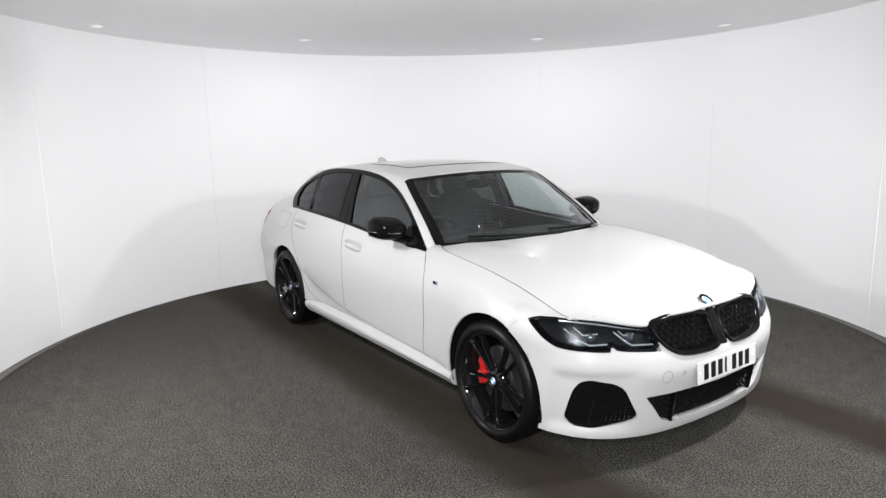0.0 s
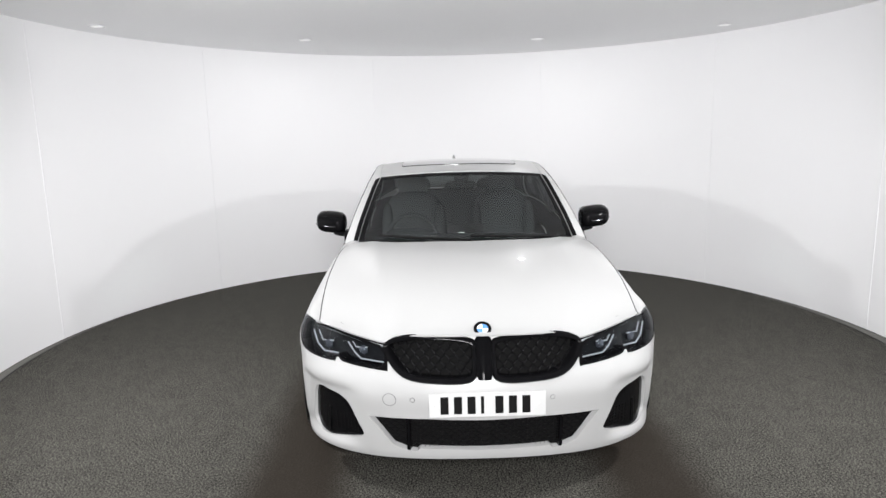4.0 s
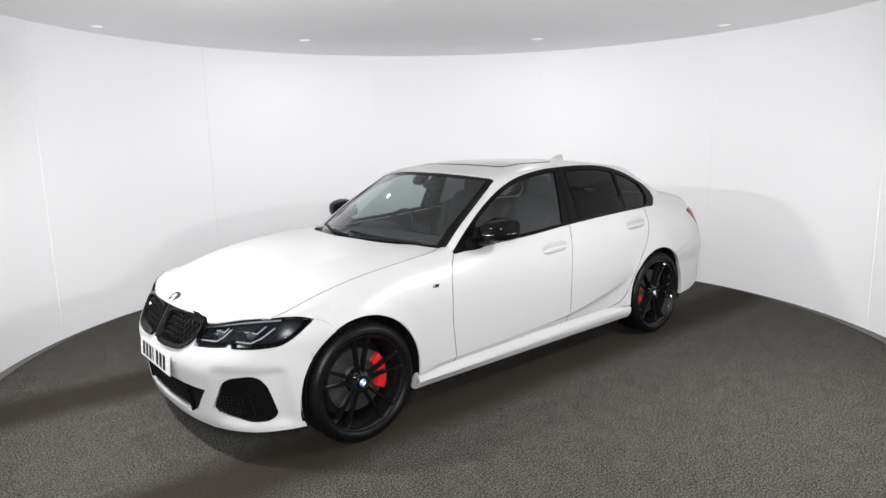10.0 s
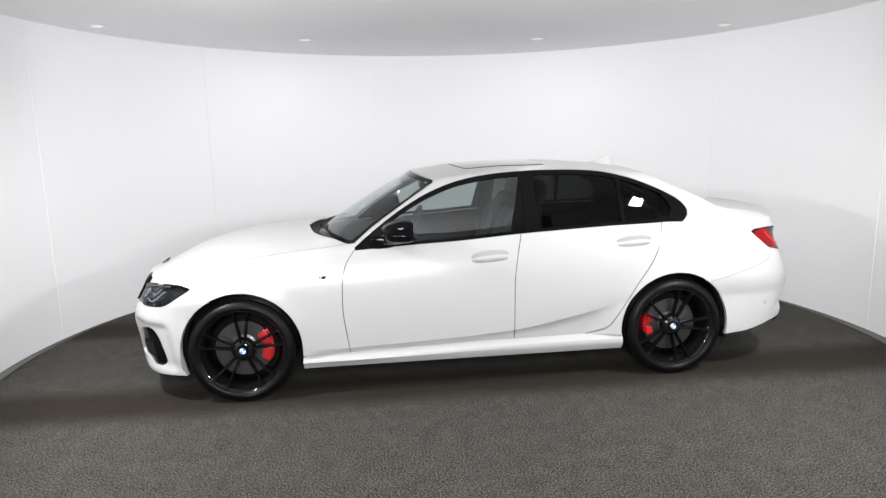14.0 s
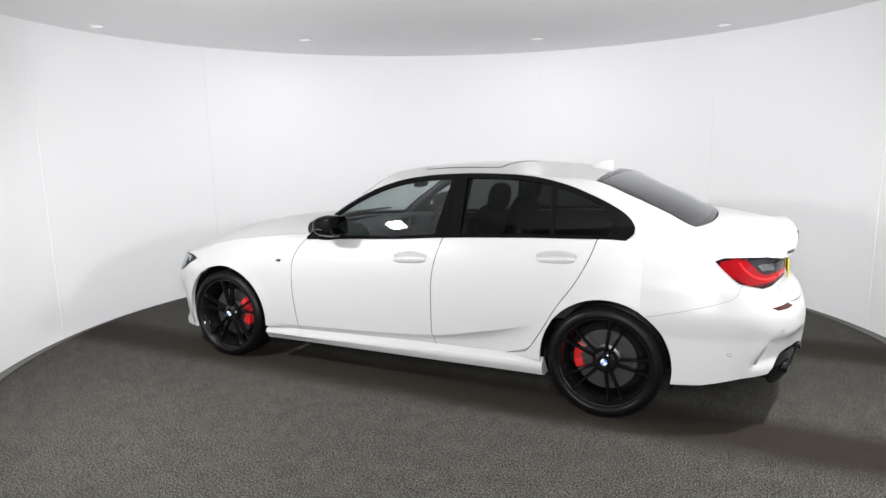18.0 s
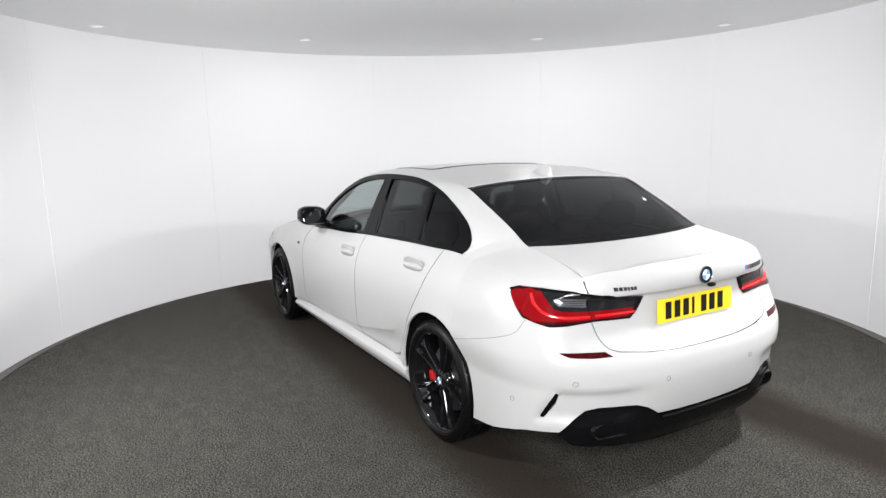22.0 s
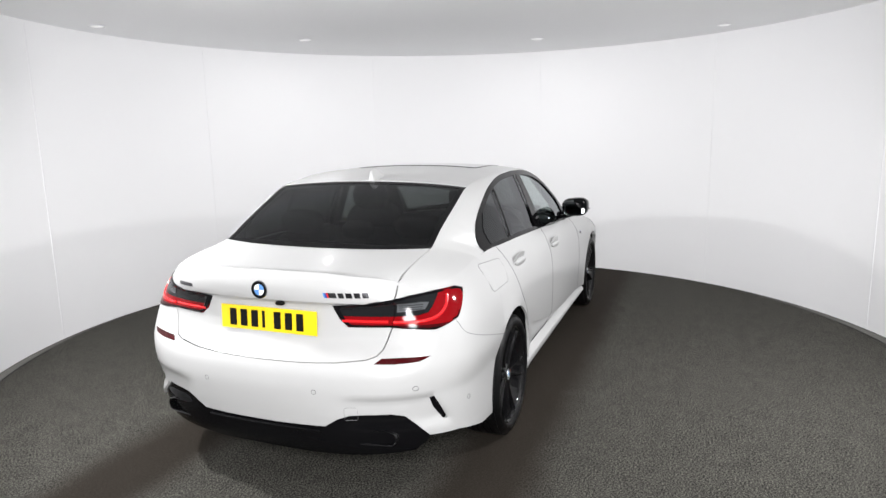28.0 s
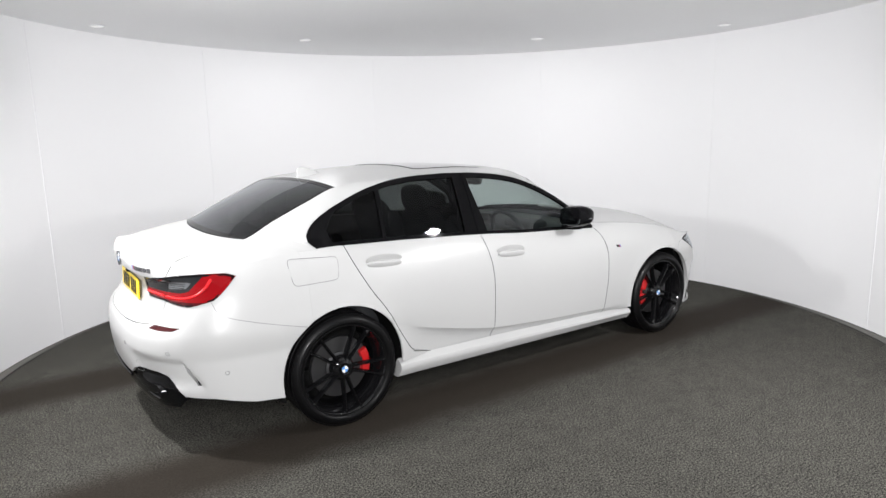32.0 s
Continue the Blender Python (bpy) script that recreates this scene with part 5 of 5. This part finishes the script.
    fogs = pair("side_intake", shell(outward(mapped(fg, lambda s, z: nose(s, z, -0.014))), 0.01), BLACK, "gloss black bumper side intake")
    st = bmesh.new()
    for z in steps(0.275, 0.36, 5):
        for y in steps(0.60, 0.72, 6):
            bmesh.ops.create_cube(st, size=1, matrix=Matrix.Translation(nyz(y, z, -0.012)) @ Matrix.Diagonal((0.006, 0.0035, 0.007, 1)))
    subpair("intake_slots", st, DARK_CHROME, fogs)
    subpair("intake_fin", tube([nyz(0.765, 0.25, -0.010), nyz(0.762, 0.32, -0.010), nyz(0.757, 0.38, -0.013)], 0.005, 6), PLASTIC, fogs)
    # headlights
    hl = trim(sheet(0.1, 0.95, 44, 0.58, 0.80, 14), grow(HEADLIGHT, -0.001))
    lamps = pair("headlight", outward(mapped(hl, lambda s, z: nose(s, z, 0.001))), LAMP_GLASS, "clear headlight cover over a dark housing", 60)
    hb = trim(sheet(0.1, 0.95, 44, 0.58, 0.80, 14), grow(HEADLIGHT, 0.004))
    subpair("lamp_housing", outward(mapped(hb, lambda s, z: nose(s, z, -0.045))), SMOKE_BODY, lamps, "dark grey lamp housing")
    edge = smooth_loop(HEADLIGHT, 1)
    subpair("lamp_frame", loops_bm([[nose(s, z, 0.0015) for s, z in edge], [nose(s, z, 0.0015) for s, z in grow(edge, -0.009)], [nose(s, z, -0.045) for s, z in grow(edge, -0.011)]]), BLACK, lamps, "", 60)
    for pts, r in (([(0.472, 0.697), (0.586, 0.718), (0.716, 0.744), (0.832, 0.755)], 0.0045), ([(0.463, 0.632), (0.574, 0.640), (0.607, 0.665), (0.641, 0.705)], 0.0036),
                   ([(0.69, 0.653), (0.762, 0.650), (0.80, 0.675), (0.830, 0.722)], 0.0036), ([(0.545, 0.688), (0.60, 0.686), (0.618, 0.708)], 0.003), ([(0.715, 0.700), (0.775, 0.695), (0.798, 0.730)], 0.003)):
        subpair("light_guide", tube([nyz(y, z, -0.022) for y, z in pts], r, 6), LIGHT_GUIDE, lamps, "pale daytime light guide")
    for y, z in ((0.575, 0.672), (0.752, 0.680)):
        p = nyz(y, z, -0.03)
        d = (nyz(y, z, 0.0) - p).normalized()
        m = look(p, p - d)
        subpair("projector_lens", lathe([(0.0001, 0.012), (0.012, 0.010), (0.020, 0.004), (0.022, 0.0), (0.024, -0.01)], 24, "Z", m), CHROME_DARK_LENS, lamps, "projector lens")
    # badge, plate, sensors, tow cover
    n = Vector((math.cos(radians(54)), 0, math.sin(radians(54))))
    c = hood(0.0, 0.955) + Vector((0.002, 0, 0.001))
    q = n.to_track_quat("Y", "Z").to_matrix().to_4x4()
    add_roundel(None, Matrix.Translation(c + n * 0.001) @ q, 0.041)
    bm = box_bm(0.006, 0.52, 0.111, pose(2.239, 0.008, 0.466, 0, -4, 0), 0.0015, 1)
    pl = cpart("number_plate", bm, PLATE_WHITE, None, "white number plate with black bars")
    letters(pl, pose(2.2425, 0.008, 0.466, 0, -4, 0), 1)
    for y in (0.235, -0.235):
        part("plate_screw", blob((0.003, 0.006, 0.006), 2, 10, 6, pose(2.242, y, 0.468)), JOINT, pl)
    for y, z in ((0.302, 0.486), (-0.326, 0.487)):
        sensor(nyz, y, z)
    p = nose(0.782, 0.569)
    for sd in (1, -1):
        m = look(Vector((p.x, sd * p.y, p.z)), Vector((p.x - 0.3, sd * (p.y - 1.0), p.z)))
        cpart("parking_sensor", lathe([(0.0095, 0.0), (0.0105, 0.0015), (0.012, 0.0)], 20, "Z", m), SEAM)
    seam = path3([(1.697, 0.748, 0), (1.665, 0.737, 0), (1.630, 0.714, 0), (1.606, 0.686, 0)])
    pair("shut_line", tube([nose(nose_sx(*seam(t)[:2]), seam(t)[1], -0.0004) for t in steps(0, 1, 16)], 0.0011, 5), SEAM)
    pts = [nyz(-0.43 + 0.030 * math.cos(a), 0.483 + 0.030 * math.sin(a), 0.0) for a in (2 * math.pi * k / 28 for k in range(28))]
    cpart("tow_cover", tube(pts, 0.0014, 5, True), SEAM)


def sensor(fn, y, z, r=0.0105, parent=None):
    pts = [fn(y + r * math.cos(a), z + r * math.sin(a), 0.0) for a in (2 * math.pi * k / 18 for k in range(18))]
    cpart("parking_sensor", tube(pts, 0.0016, 5, True), SEAM)


def letters(parent, m, sg):
    """Plain bars in place of the plate's characters."""
    y = -0.209
    for k in range(7):
        w = 0.036 if k != 3 else 0.014
        part("plate_bar", box_bm(0.003, w, 0.079, m @ pose(0, sg * (y + w / 2), 0)), INK, parent)
        y += w + (0.024 if k != 3 else 0.050)


SMOKE_BODY = shader("lamp_housing", (0.007, 0.0075, 0.0085), 0.25, 0, 0, 0.2)
LIGHT_GUIDE = shader("light_guide", (0.34, 0.35, 0.37), 0.2)
CHROME_DARK_LENS = shader("lens", (0.10, 0.11, 0.13), 0.05, 0.6)
build_front_details()


# ---- rear details ----
def tyz(y, z, out=0.0):
    p = tail(tail_s(y, z), z, out)
    return Vector((p.x, math.copysign(p.y, y) if y < 0 else p.y, p.z))


def tail_bar(y, z, out):
    return tyz(y, z, out)


DARK_LAMP = on_tail([(0.747, 0.978), (0.577, 0.957), (0.482, 0.942), (0.300, 0.922), (0.325, 0.882), (0.36, 0.873), (0.592, 0.875), (0.70, 0.878), (0.733, 0.888), (0.745, 0.92)])
CLEAR_LAMP = on_tail([(0.610, 0.931), (0.70, 0.933), (0.727, 0.929), (0.717, 0.901), (0.610, 0.893)])


def build_rear_details():
    split_l = on_tail([(0.0, 1.1), (0.603, 1.1), (0.6005, 0.944), (0.585, 0.803), (0.57, 0.70), (0.0, 0.70)])
    split_l[0], split_l[-1] = (-0.05, 1.1), (-0.05, 0.70)
    base = lambda: trim(sheet(0.04, 0.95, 60, 0.79, 1.0, 18), grow(spread(TAIL_LAMP), -0.0012))
    out = []
    for keep, name in ((False, "tail_lamp"), (True, "boot_lamp")):
        r = trim(trim(base(), grow(split_l, -0.001 if keep else 0.001), keep), DARK_LAMP, False)
        lamps = pair(name, shell(outward(mapped(r, lambda s, z: tail(s, z, 0.004))), 0.02), RED_LENS, "glossy red rear lamp with a smoked upper part", 50)
        d = trim(trim(base(), grow(split_l, -0.001 if keep else 0.001), keep), DARK_LAMP, True)
        subpair("smoked_lens", shell(outward(mapped(d, lambda s, z: tail(s, z, 0.0035))), 0.02), SMOKE_LENS, lamps, "smoked dark lens")
        e = trim(trim(base(), grow(split_l, -0.001 if keep else 0.001), keep), [(0.1, 0.838), (0.1, 0.7), (1.1, 0.7), (1.1, 0.838)] , True)
        subpair("lower_edge", outward(mapped(e, lambda s, z: tail(s, z, 0.0052))), DEEP_RED, lamps, "deep red lower edge")
        out.append(lamps)
    c = trim(sheet(0.2, 0.5, 30, 0.88, 0.94, 8), CLEAR_LAMP)
    subpair("clear_lens", outward(mapped(c, lambda s, z: tail(s, z, 0.0048))), CLEAR_STRIP, out[0], "pale clear lens")
    for z in (0.903, 0.912, 0.921):
        subpair("clear_rib", tube([tyz(y, z, 0.0045) for y in steps(0.618, 0.708, 6)], 0.0016, 5), SMOKE_LENS, out[0])
    for y0, y1, z0 in ((0.50, 0.43, 0.912), (0.42, 0.37, 0.906)):
        subpair("clear_strip", tube([tyz(y, z0, 0.002) for y in steps(y0, y1, 5)], 0.004, 6), SMOKE_BODY, out[1], "dark clear lamp strip")
    ring = rounded(spread(TAIL_LAMP), 0.012, 2)
    subpair("lamp_frame", loops_bm([[tail(s, z, 0.003) for s, z in grow(ring, -0.0005)], [tail(s, z, 0.0070) for s, z in grow(ring, -0.004)], [tail(s, z, 0.0058) for s, z in grow(ring, -0.011)]]), BLACK, out[0], "", 60)
    guide = [(0.60, 0.850), (0.68, 0.850), (0.745, 0.857), (0.778, 0.878), (0.787, 0.910), (0.780, 0.945)]
    subpair("red_guide", tube([tyz(*path3([(y, z, 0) for y, z in guide])(t)[:2], 0.001) for t in steps(0, 1, 24)], 0.008, 8), BRIGHT_RED, out[0], "bright red light guide")
    subpair("red_guide", tube([tyz(y, 0.852, 0.002) for y in steps(0.375, 0.578, 6)], 0.0075, 8), BRIGHT_RED, out[1], "bright red light guide")
    rf = trim(sheet(0.1, 0.7, 30, 0.66, 0.74, 6), REFLECTOR)
    pair("rear_reflector", shell(outward(mapped(rf, lambda s, z: tail(s, z, 0.0))), 0.02), DEEP_RED, "slim dark red rear reflector")
    rv = trim(sheet(0.2, 0.9, 24, 0.36, 0.56, 10), grow(REAR_VENT, 0.003))
    pair("rear_vent", outward(mapped(rv, lambda s, z: tail(s, z, -0.025))), BLACK, "gloss black bumper vent")
    # diffuser lip and tail pipes
    cpart("diffuser_edge", tube([tyz(y, 0.372, 0.0) for y in steps(-0.30, 0.30, 20)], 0.008, 6), BLACK, diffuser)
    for sd in (1, -1):
        prof = rounded([(-0.098, 0.022), (-0.060, 0.040), (0.085, 0.036), (0.098, 0.010), (0.080, -0.036), (-0.085, -0.036), (-0.104, -0.010)], 0.02, 3)
        inner = grow(prof, -0.008)
        x0 = -2.388
        ring = lambda pl, x, k=1.0: [Vector((x + 0.10 * (abs(a) / 0.1) * 0.25 * (1 if a < 0 else -0.2), 0.535 - a * k, 0.345 + b * k)) for a, b in pl]
        bm = loops_bm([ring(prof, x0 + 0.14), ring(prof, x0), ring(grow(prof, -0.003), x0 - 0.006), ring(inner, x0 - 0.003), ring(inner, x0 + 0.10)])
        pipe = cpart("tail_pipe", bm if sd > 0 else flipped_free(bm), PIPE_BLACK, diffuser, "gloss black trapezoid tail pipe", 30)
        bm = bmesh.new()
        bm.faces.new([bm.verts.new(v) for v in ring(inner, x0 + 0.09)])
        cpart("pipe_inside", bm if sd > 0 else flipped_free(bm), LINER, diffuser)
    # badge, plate, scripts, camera
    add_roundel(None, Matrix.Translation((-2.408, 0, 0.985)) @ pose(0, 0, 0, 0, 0, 90) @ pose(0, 0, 0, 0, 0, 0), 0.041)
    bm = box_bm(0.006, 0.52, 0.111, pose(-2.362, 0, 0.834, 0, 3, 0), 0.0015, 1)
    pl = cpart("number_plate", bm, YELLOW, None, "yellow number plate with black bars")
    letters(pl, pose(-2.3665, 0, 0.834, 0, 3, 0), -1)
    cpart("boot_camera", blob((0.014, 0.022, 0.010), 3, 16, 8, pose(-2.380, -0.085, 0.922)), PLASTIC)
    y = -0.318
    for k, (w, mat) in enumerate(((0.007, BLUE), (0.007, DARK_BLUE), (0.007, RED_INK), (0.034, DARK_CHROME), (0.024, DARK_CHROME), (0.026, DARK_CHROME), (0.024, DARK_CHROME), (0.024, DARK_CHROME))):
        cpart("badge_bar", bar_on(tail_bar, y - w / 2, 0.977, w, 0.022, 0.004, 0.0, 0.25), mat, boot_lid)
        y -= w + (0.001 if k < 3 else 0.009)
    y = 0.512
    for w in (0.018, 0.015, 0.014, 0.010, 0.012, 0.012):
        cpart("badge_bar", bar_on(tail_bar, y - w / 2, 0.972, w, 0.016, 0.004, 0.0, 0.2), DARK_CHROME, boot_lid)
        y -= w + 0.004
    for sy, z in ((0.289, 0.559), (0.717, 0.579)):
        for sd in (1, -1):
            sensor(tyz, sd * sy, z)
    for sd in (1, -1):
        pts = [Vector((v.x, sd * v.y, v.z)) for v in (tail(tail_sx(-2.085 + 0.0105 * math.cos(a), 0.465), 0.465 + 0.0105 * math.sin(a)) for a in (2 * math.pi * k / 18 for k in range(18)))]
        cpart("parking_sensor", tube(pts, 0.0016, 5, True), SEAM)
    pts = [tyz(-0.452 + a, 0.462 + b, 0.0) for a, b in rounded([(-0.030, -0.030), (0.030, -0.030), (0.030, 0.030), (-0.030, 0.030)], 0.008, 3)]
    cpart("tow_cover", tube(pts, 0.0008, 5, True), SEAM)
    # aerial fin
    bm = bmesh.new()
    rows = []
    for t in steps(0, 1, 10):
        x = -1.09 - 0.20 * t
        h = 0.075 * (math.sin(min(1.0, t * 1.12) * math.pi / 2) ** 1.6) * (1 if t < 0.9 else 1 - 1.2 * (t - 0.9))
        zb = roof_mid(min(0.27, x + 0.0)) - 0.008
        w = 0.032 * (1 - 0.3 * abs(2 * t - 1) ** 2)
        rows.append([bm.verts.new((x, sg * w * f, zb + h * k)) for sg, f, k in ((1, 1, 0), (1, 0.55, 0.45), (1, 0.22, 0.95), (-1, 0.22, 0.95), (-1, 0.55, 0.45), (-1, 1, 0))])
    for p, q in zip(rows, rows[1:]):
        for k in range(5):
            bm.faces.new((p[k], p[k + 1], q[k + 1], q[k]))
    bm.faces.new(rows[0]), bm.faces.new(rows[-1])
    bmesh.ops.recalc_face_normals(bm, faces=bm.faces[:])
    cpart("aerial_fin", bm, WHITE, None, "white roof aerial fin")


CLEAR_STRIP = shader("clear_strip", (0.075, 0.08, 0.085), 0.12)
build_rear_details()


# ---- cabin ----
def build_cabin():
    head = half_sheet(lambda u, v: roof(u, v, -0.03), 12, 18, 0, core=(0, 0, 3.0))
    cpart("headliner", head, TEXTILE)
    bm = mapped(sheet(0.0, 0.82, 70, 0.03, 0.97, 4), lambda s, t: rail(s, t) + Vector((0, -0.018, -0.012)))
    pair("pillar_trim", bm, TEXTILE)
    cpart("cabin_floor", join_bm(box_bm(2.6, 1.5, 0.06, pose(-0.4, 0, 0.30)), box_bm(2.0, 0.26, 0.30, pose(-0.3, 0, 0.45), 0.03)), LINER)
    # dashboard
    d = blob((0.30, 0.72, 0.12), 4.0, 36, 14, pose(0.62, 0, 0.845))
    dash = cpart("dashboard", d, TEXTILE, None, "black dashboard")
    cpart("screen", box_bm(0.012, 0.26, 0.11, pose(0.33, 0.02, 0.955, 0, -12, 0), 0.004), BLACK, dash)
    cpart("instrument_hood", blob((0.12, 0.18, 0.045), 3, 24, 10, pose(0.42, -0.37, 0.955)), TEXTILE, dash)
    # steering wheel on the right-hand side
    rim = [Matrix.Translation((0.25, -0.37, 0.90)) @ (pose(0, 0, 0, 0, -24, 0) @ Vector((0, 0.182 * math.cos(a), 0.182 * math.sin(a)))) for a in (2 * math.pi * k / 36 for k in range(36))]
    sw = cpart("steering_wheel", tube(rim, 0.016, 10, True), TEXTILE, None, "black leather steering wheel")
    cpart("wheel_boss", blob((0.03, 0.07, 0.055), 3, 20, 10, pose(0.26, -0.37, 0.895, 0, -24, 0)), TEXTILE, sw)
    for a in (0, 180, 270):
        e = pose(0.25, -0.37, 0.90, 0, -24, 0) @ Vector((0, 0.175 * math.cos(radians(a)), 0.175 * math.sin(radians(a))))
        cpart("wheel_spoke", tube([(0.26, -0.37, 0.895), e], 0.014, 8), DARK_CHROME, sw)
    # seats
    for sd in (1, -1):
        y = sd * 0.37
        s = cpart("front_seat", join_bm(blob((0.27, 0.25, 0.11), 3.4, 24, 12, pose(-0.12, y, 0.55, 0, -8, 0)), blob((0.085, 0.25, 0.33), 3.2, 24, 14, pose(-0.47, y, 0.86, 0, -16, 0))), TEXTILE, None, "black leather front seat")
        cpart("headrest", blob((0.055, 0.135, 0.095), 2.8, 20, 12, pose(-0.60, y, 1.225, 0, -10, 0)), TEXTILE, s)
        for o in (0.05, -0.05):
            cpart("headrest_post", tube([(-0.565, y + o, 1.10), (-0.59, y + o, 1.20)], 0.006, 6), CHROME, s)
        cpart("side_bolster", join_bm(blob((0.08, 0.05, 0.26), 2.6, 16, 10, pose(-0.42, y + 0.22, 0.84, 0, -16, 0)), blob((0.08, 0.05, 0.26), 2.6, 16, 10, pose(-0.42, y - 0.22, 0.84, 0, -16, 0))), TEXTILE, s)
    r = cpart("rear_seat", join_bm(blob((0.27, 0.66, 0.11), 4, 32, 10, pose(-1.02, 0, 0.56)), blob((0.08, 0.64, 0.30), 4, 32, 14, pose(-1.35, 0, 0.84, 0, -20, 0))), TEXTILE, None, "black leather rear bench")
    for y in (0.37, -0.37, 0.0):
        cpart("headrest", blob((0.05, 0.14 if y else 0.10, 0.075 if y else 0.05), 2.8, 20, 12, pose(-1.475, y, 1.155 if y else 1.12, 0, -12, 0)), TEXTILE, r)
    for y in (0.58, 0.36, 0.21, 0.0, -0.11, -0.30, -0.42, -0.59):
        cpart("shelf_clip", blob((0.006, 0.008, 0.004), 2, 10, 6, pose(-1.80, y, 1.075)), CHROME)
    cpart("parcel_shelf", box_bm(0.50, 1.18, 0.03, pose(-1.68, 0, 1.035), 0.01), TEXTILE)
    # interior mirror with sensor housing
    cpart("interior_mirror", join_bm(blob((0.02, 0.11, 0.034), 3.4, 24, 10, pose(0.19, 0, 1.285)), blob((0.06, 0.055, 0.028), 3, 16, 8, pose(0.30, 0, 1.335, 0, 30, 0))), PLASTIC, None, "black interior mirror")
    for sd in (1, -1):
        cpart("pillar", box_bm(0.12, 0.03, 0.42, pose(-0.44, sd * 0.70, 1.19, sd * 22, -5, 0), 0.01), TEXTILE)


build_cabin()


def motions():
    rows = []
    n = 64
    for k in range(n + 1):
        t = SECONDS * k / n
        rows.append((t, pose(0, 0, 0, 0, 0, turn_at(t))))
    walk(car, rows)
    walk(turntable, rows)


turn_at = curve([0.0, 1.0, 2.0, 3.0, 3.5, 5.5, 6.0, 7.0, 8.0, 9.0, 10.0, 11.0, 12.0, 13.0, 14.0, 14.5, 16.5, 17.0, 18.0, 19.0, 20.0, 21.0, 22.0, 23.0, 24.0, 25.0, 25.5, 27.5, 28.0, 29.0, 30.0, 31.0, 32.0],
                [-54.12, -62.52, -70.95, -79.55, -83.85, -101.05, -105.27, -113.7, -122.17, -130.65, -139.1, -147.6, -156.05, -164.32, -172.39, -176.4, -192.41, -196.48, -204.8, -213.24, -221.64, -230.25, -238.95, -247.45, -256.1, -264.65, -268.95, -286.1, -290.36, -298.88, -307.45, -315.98, -324.33])
motions()
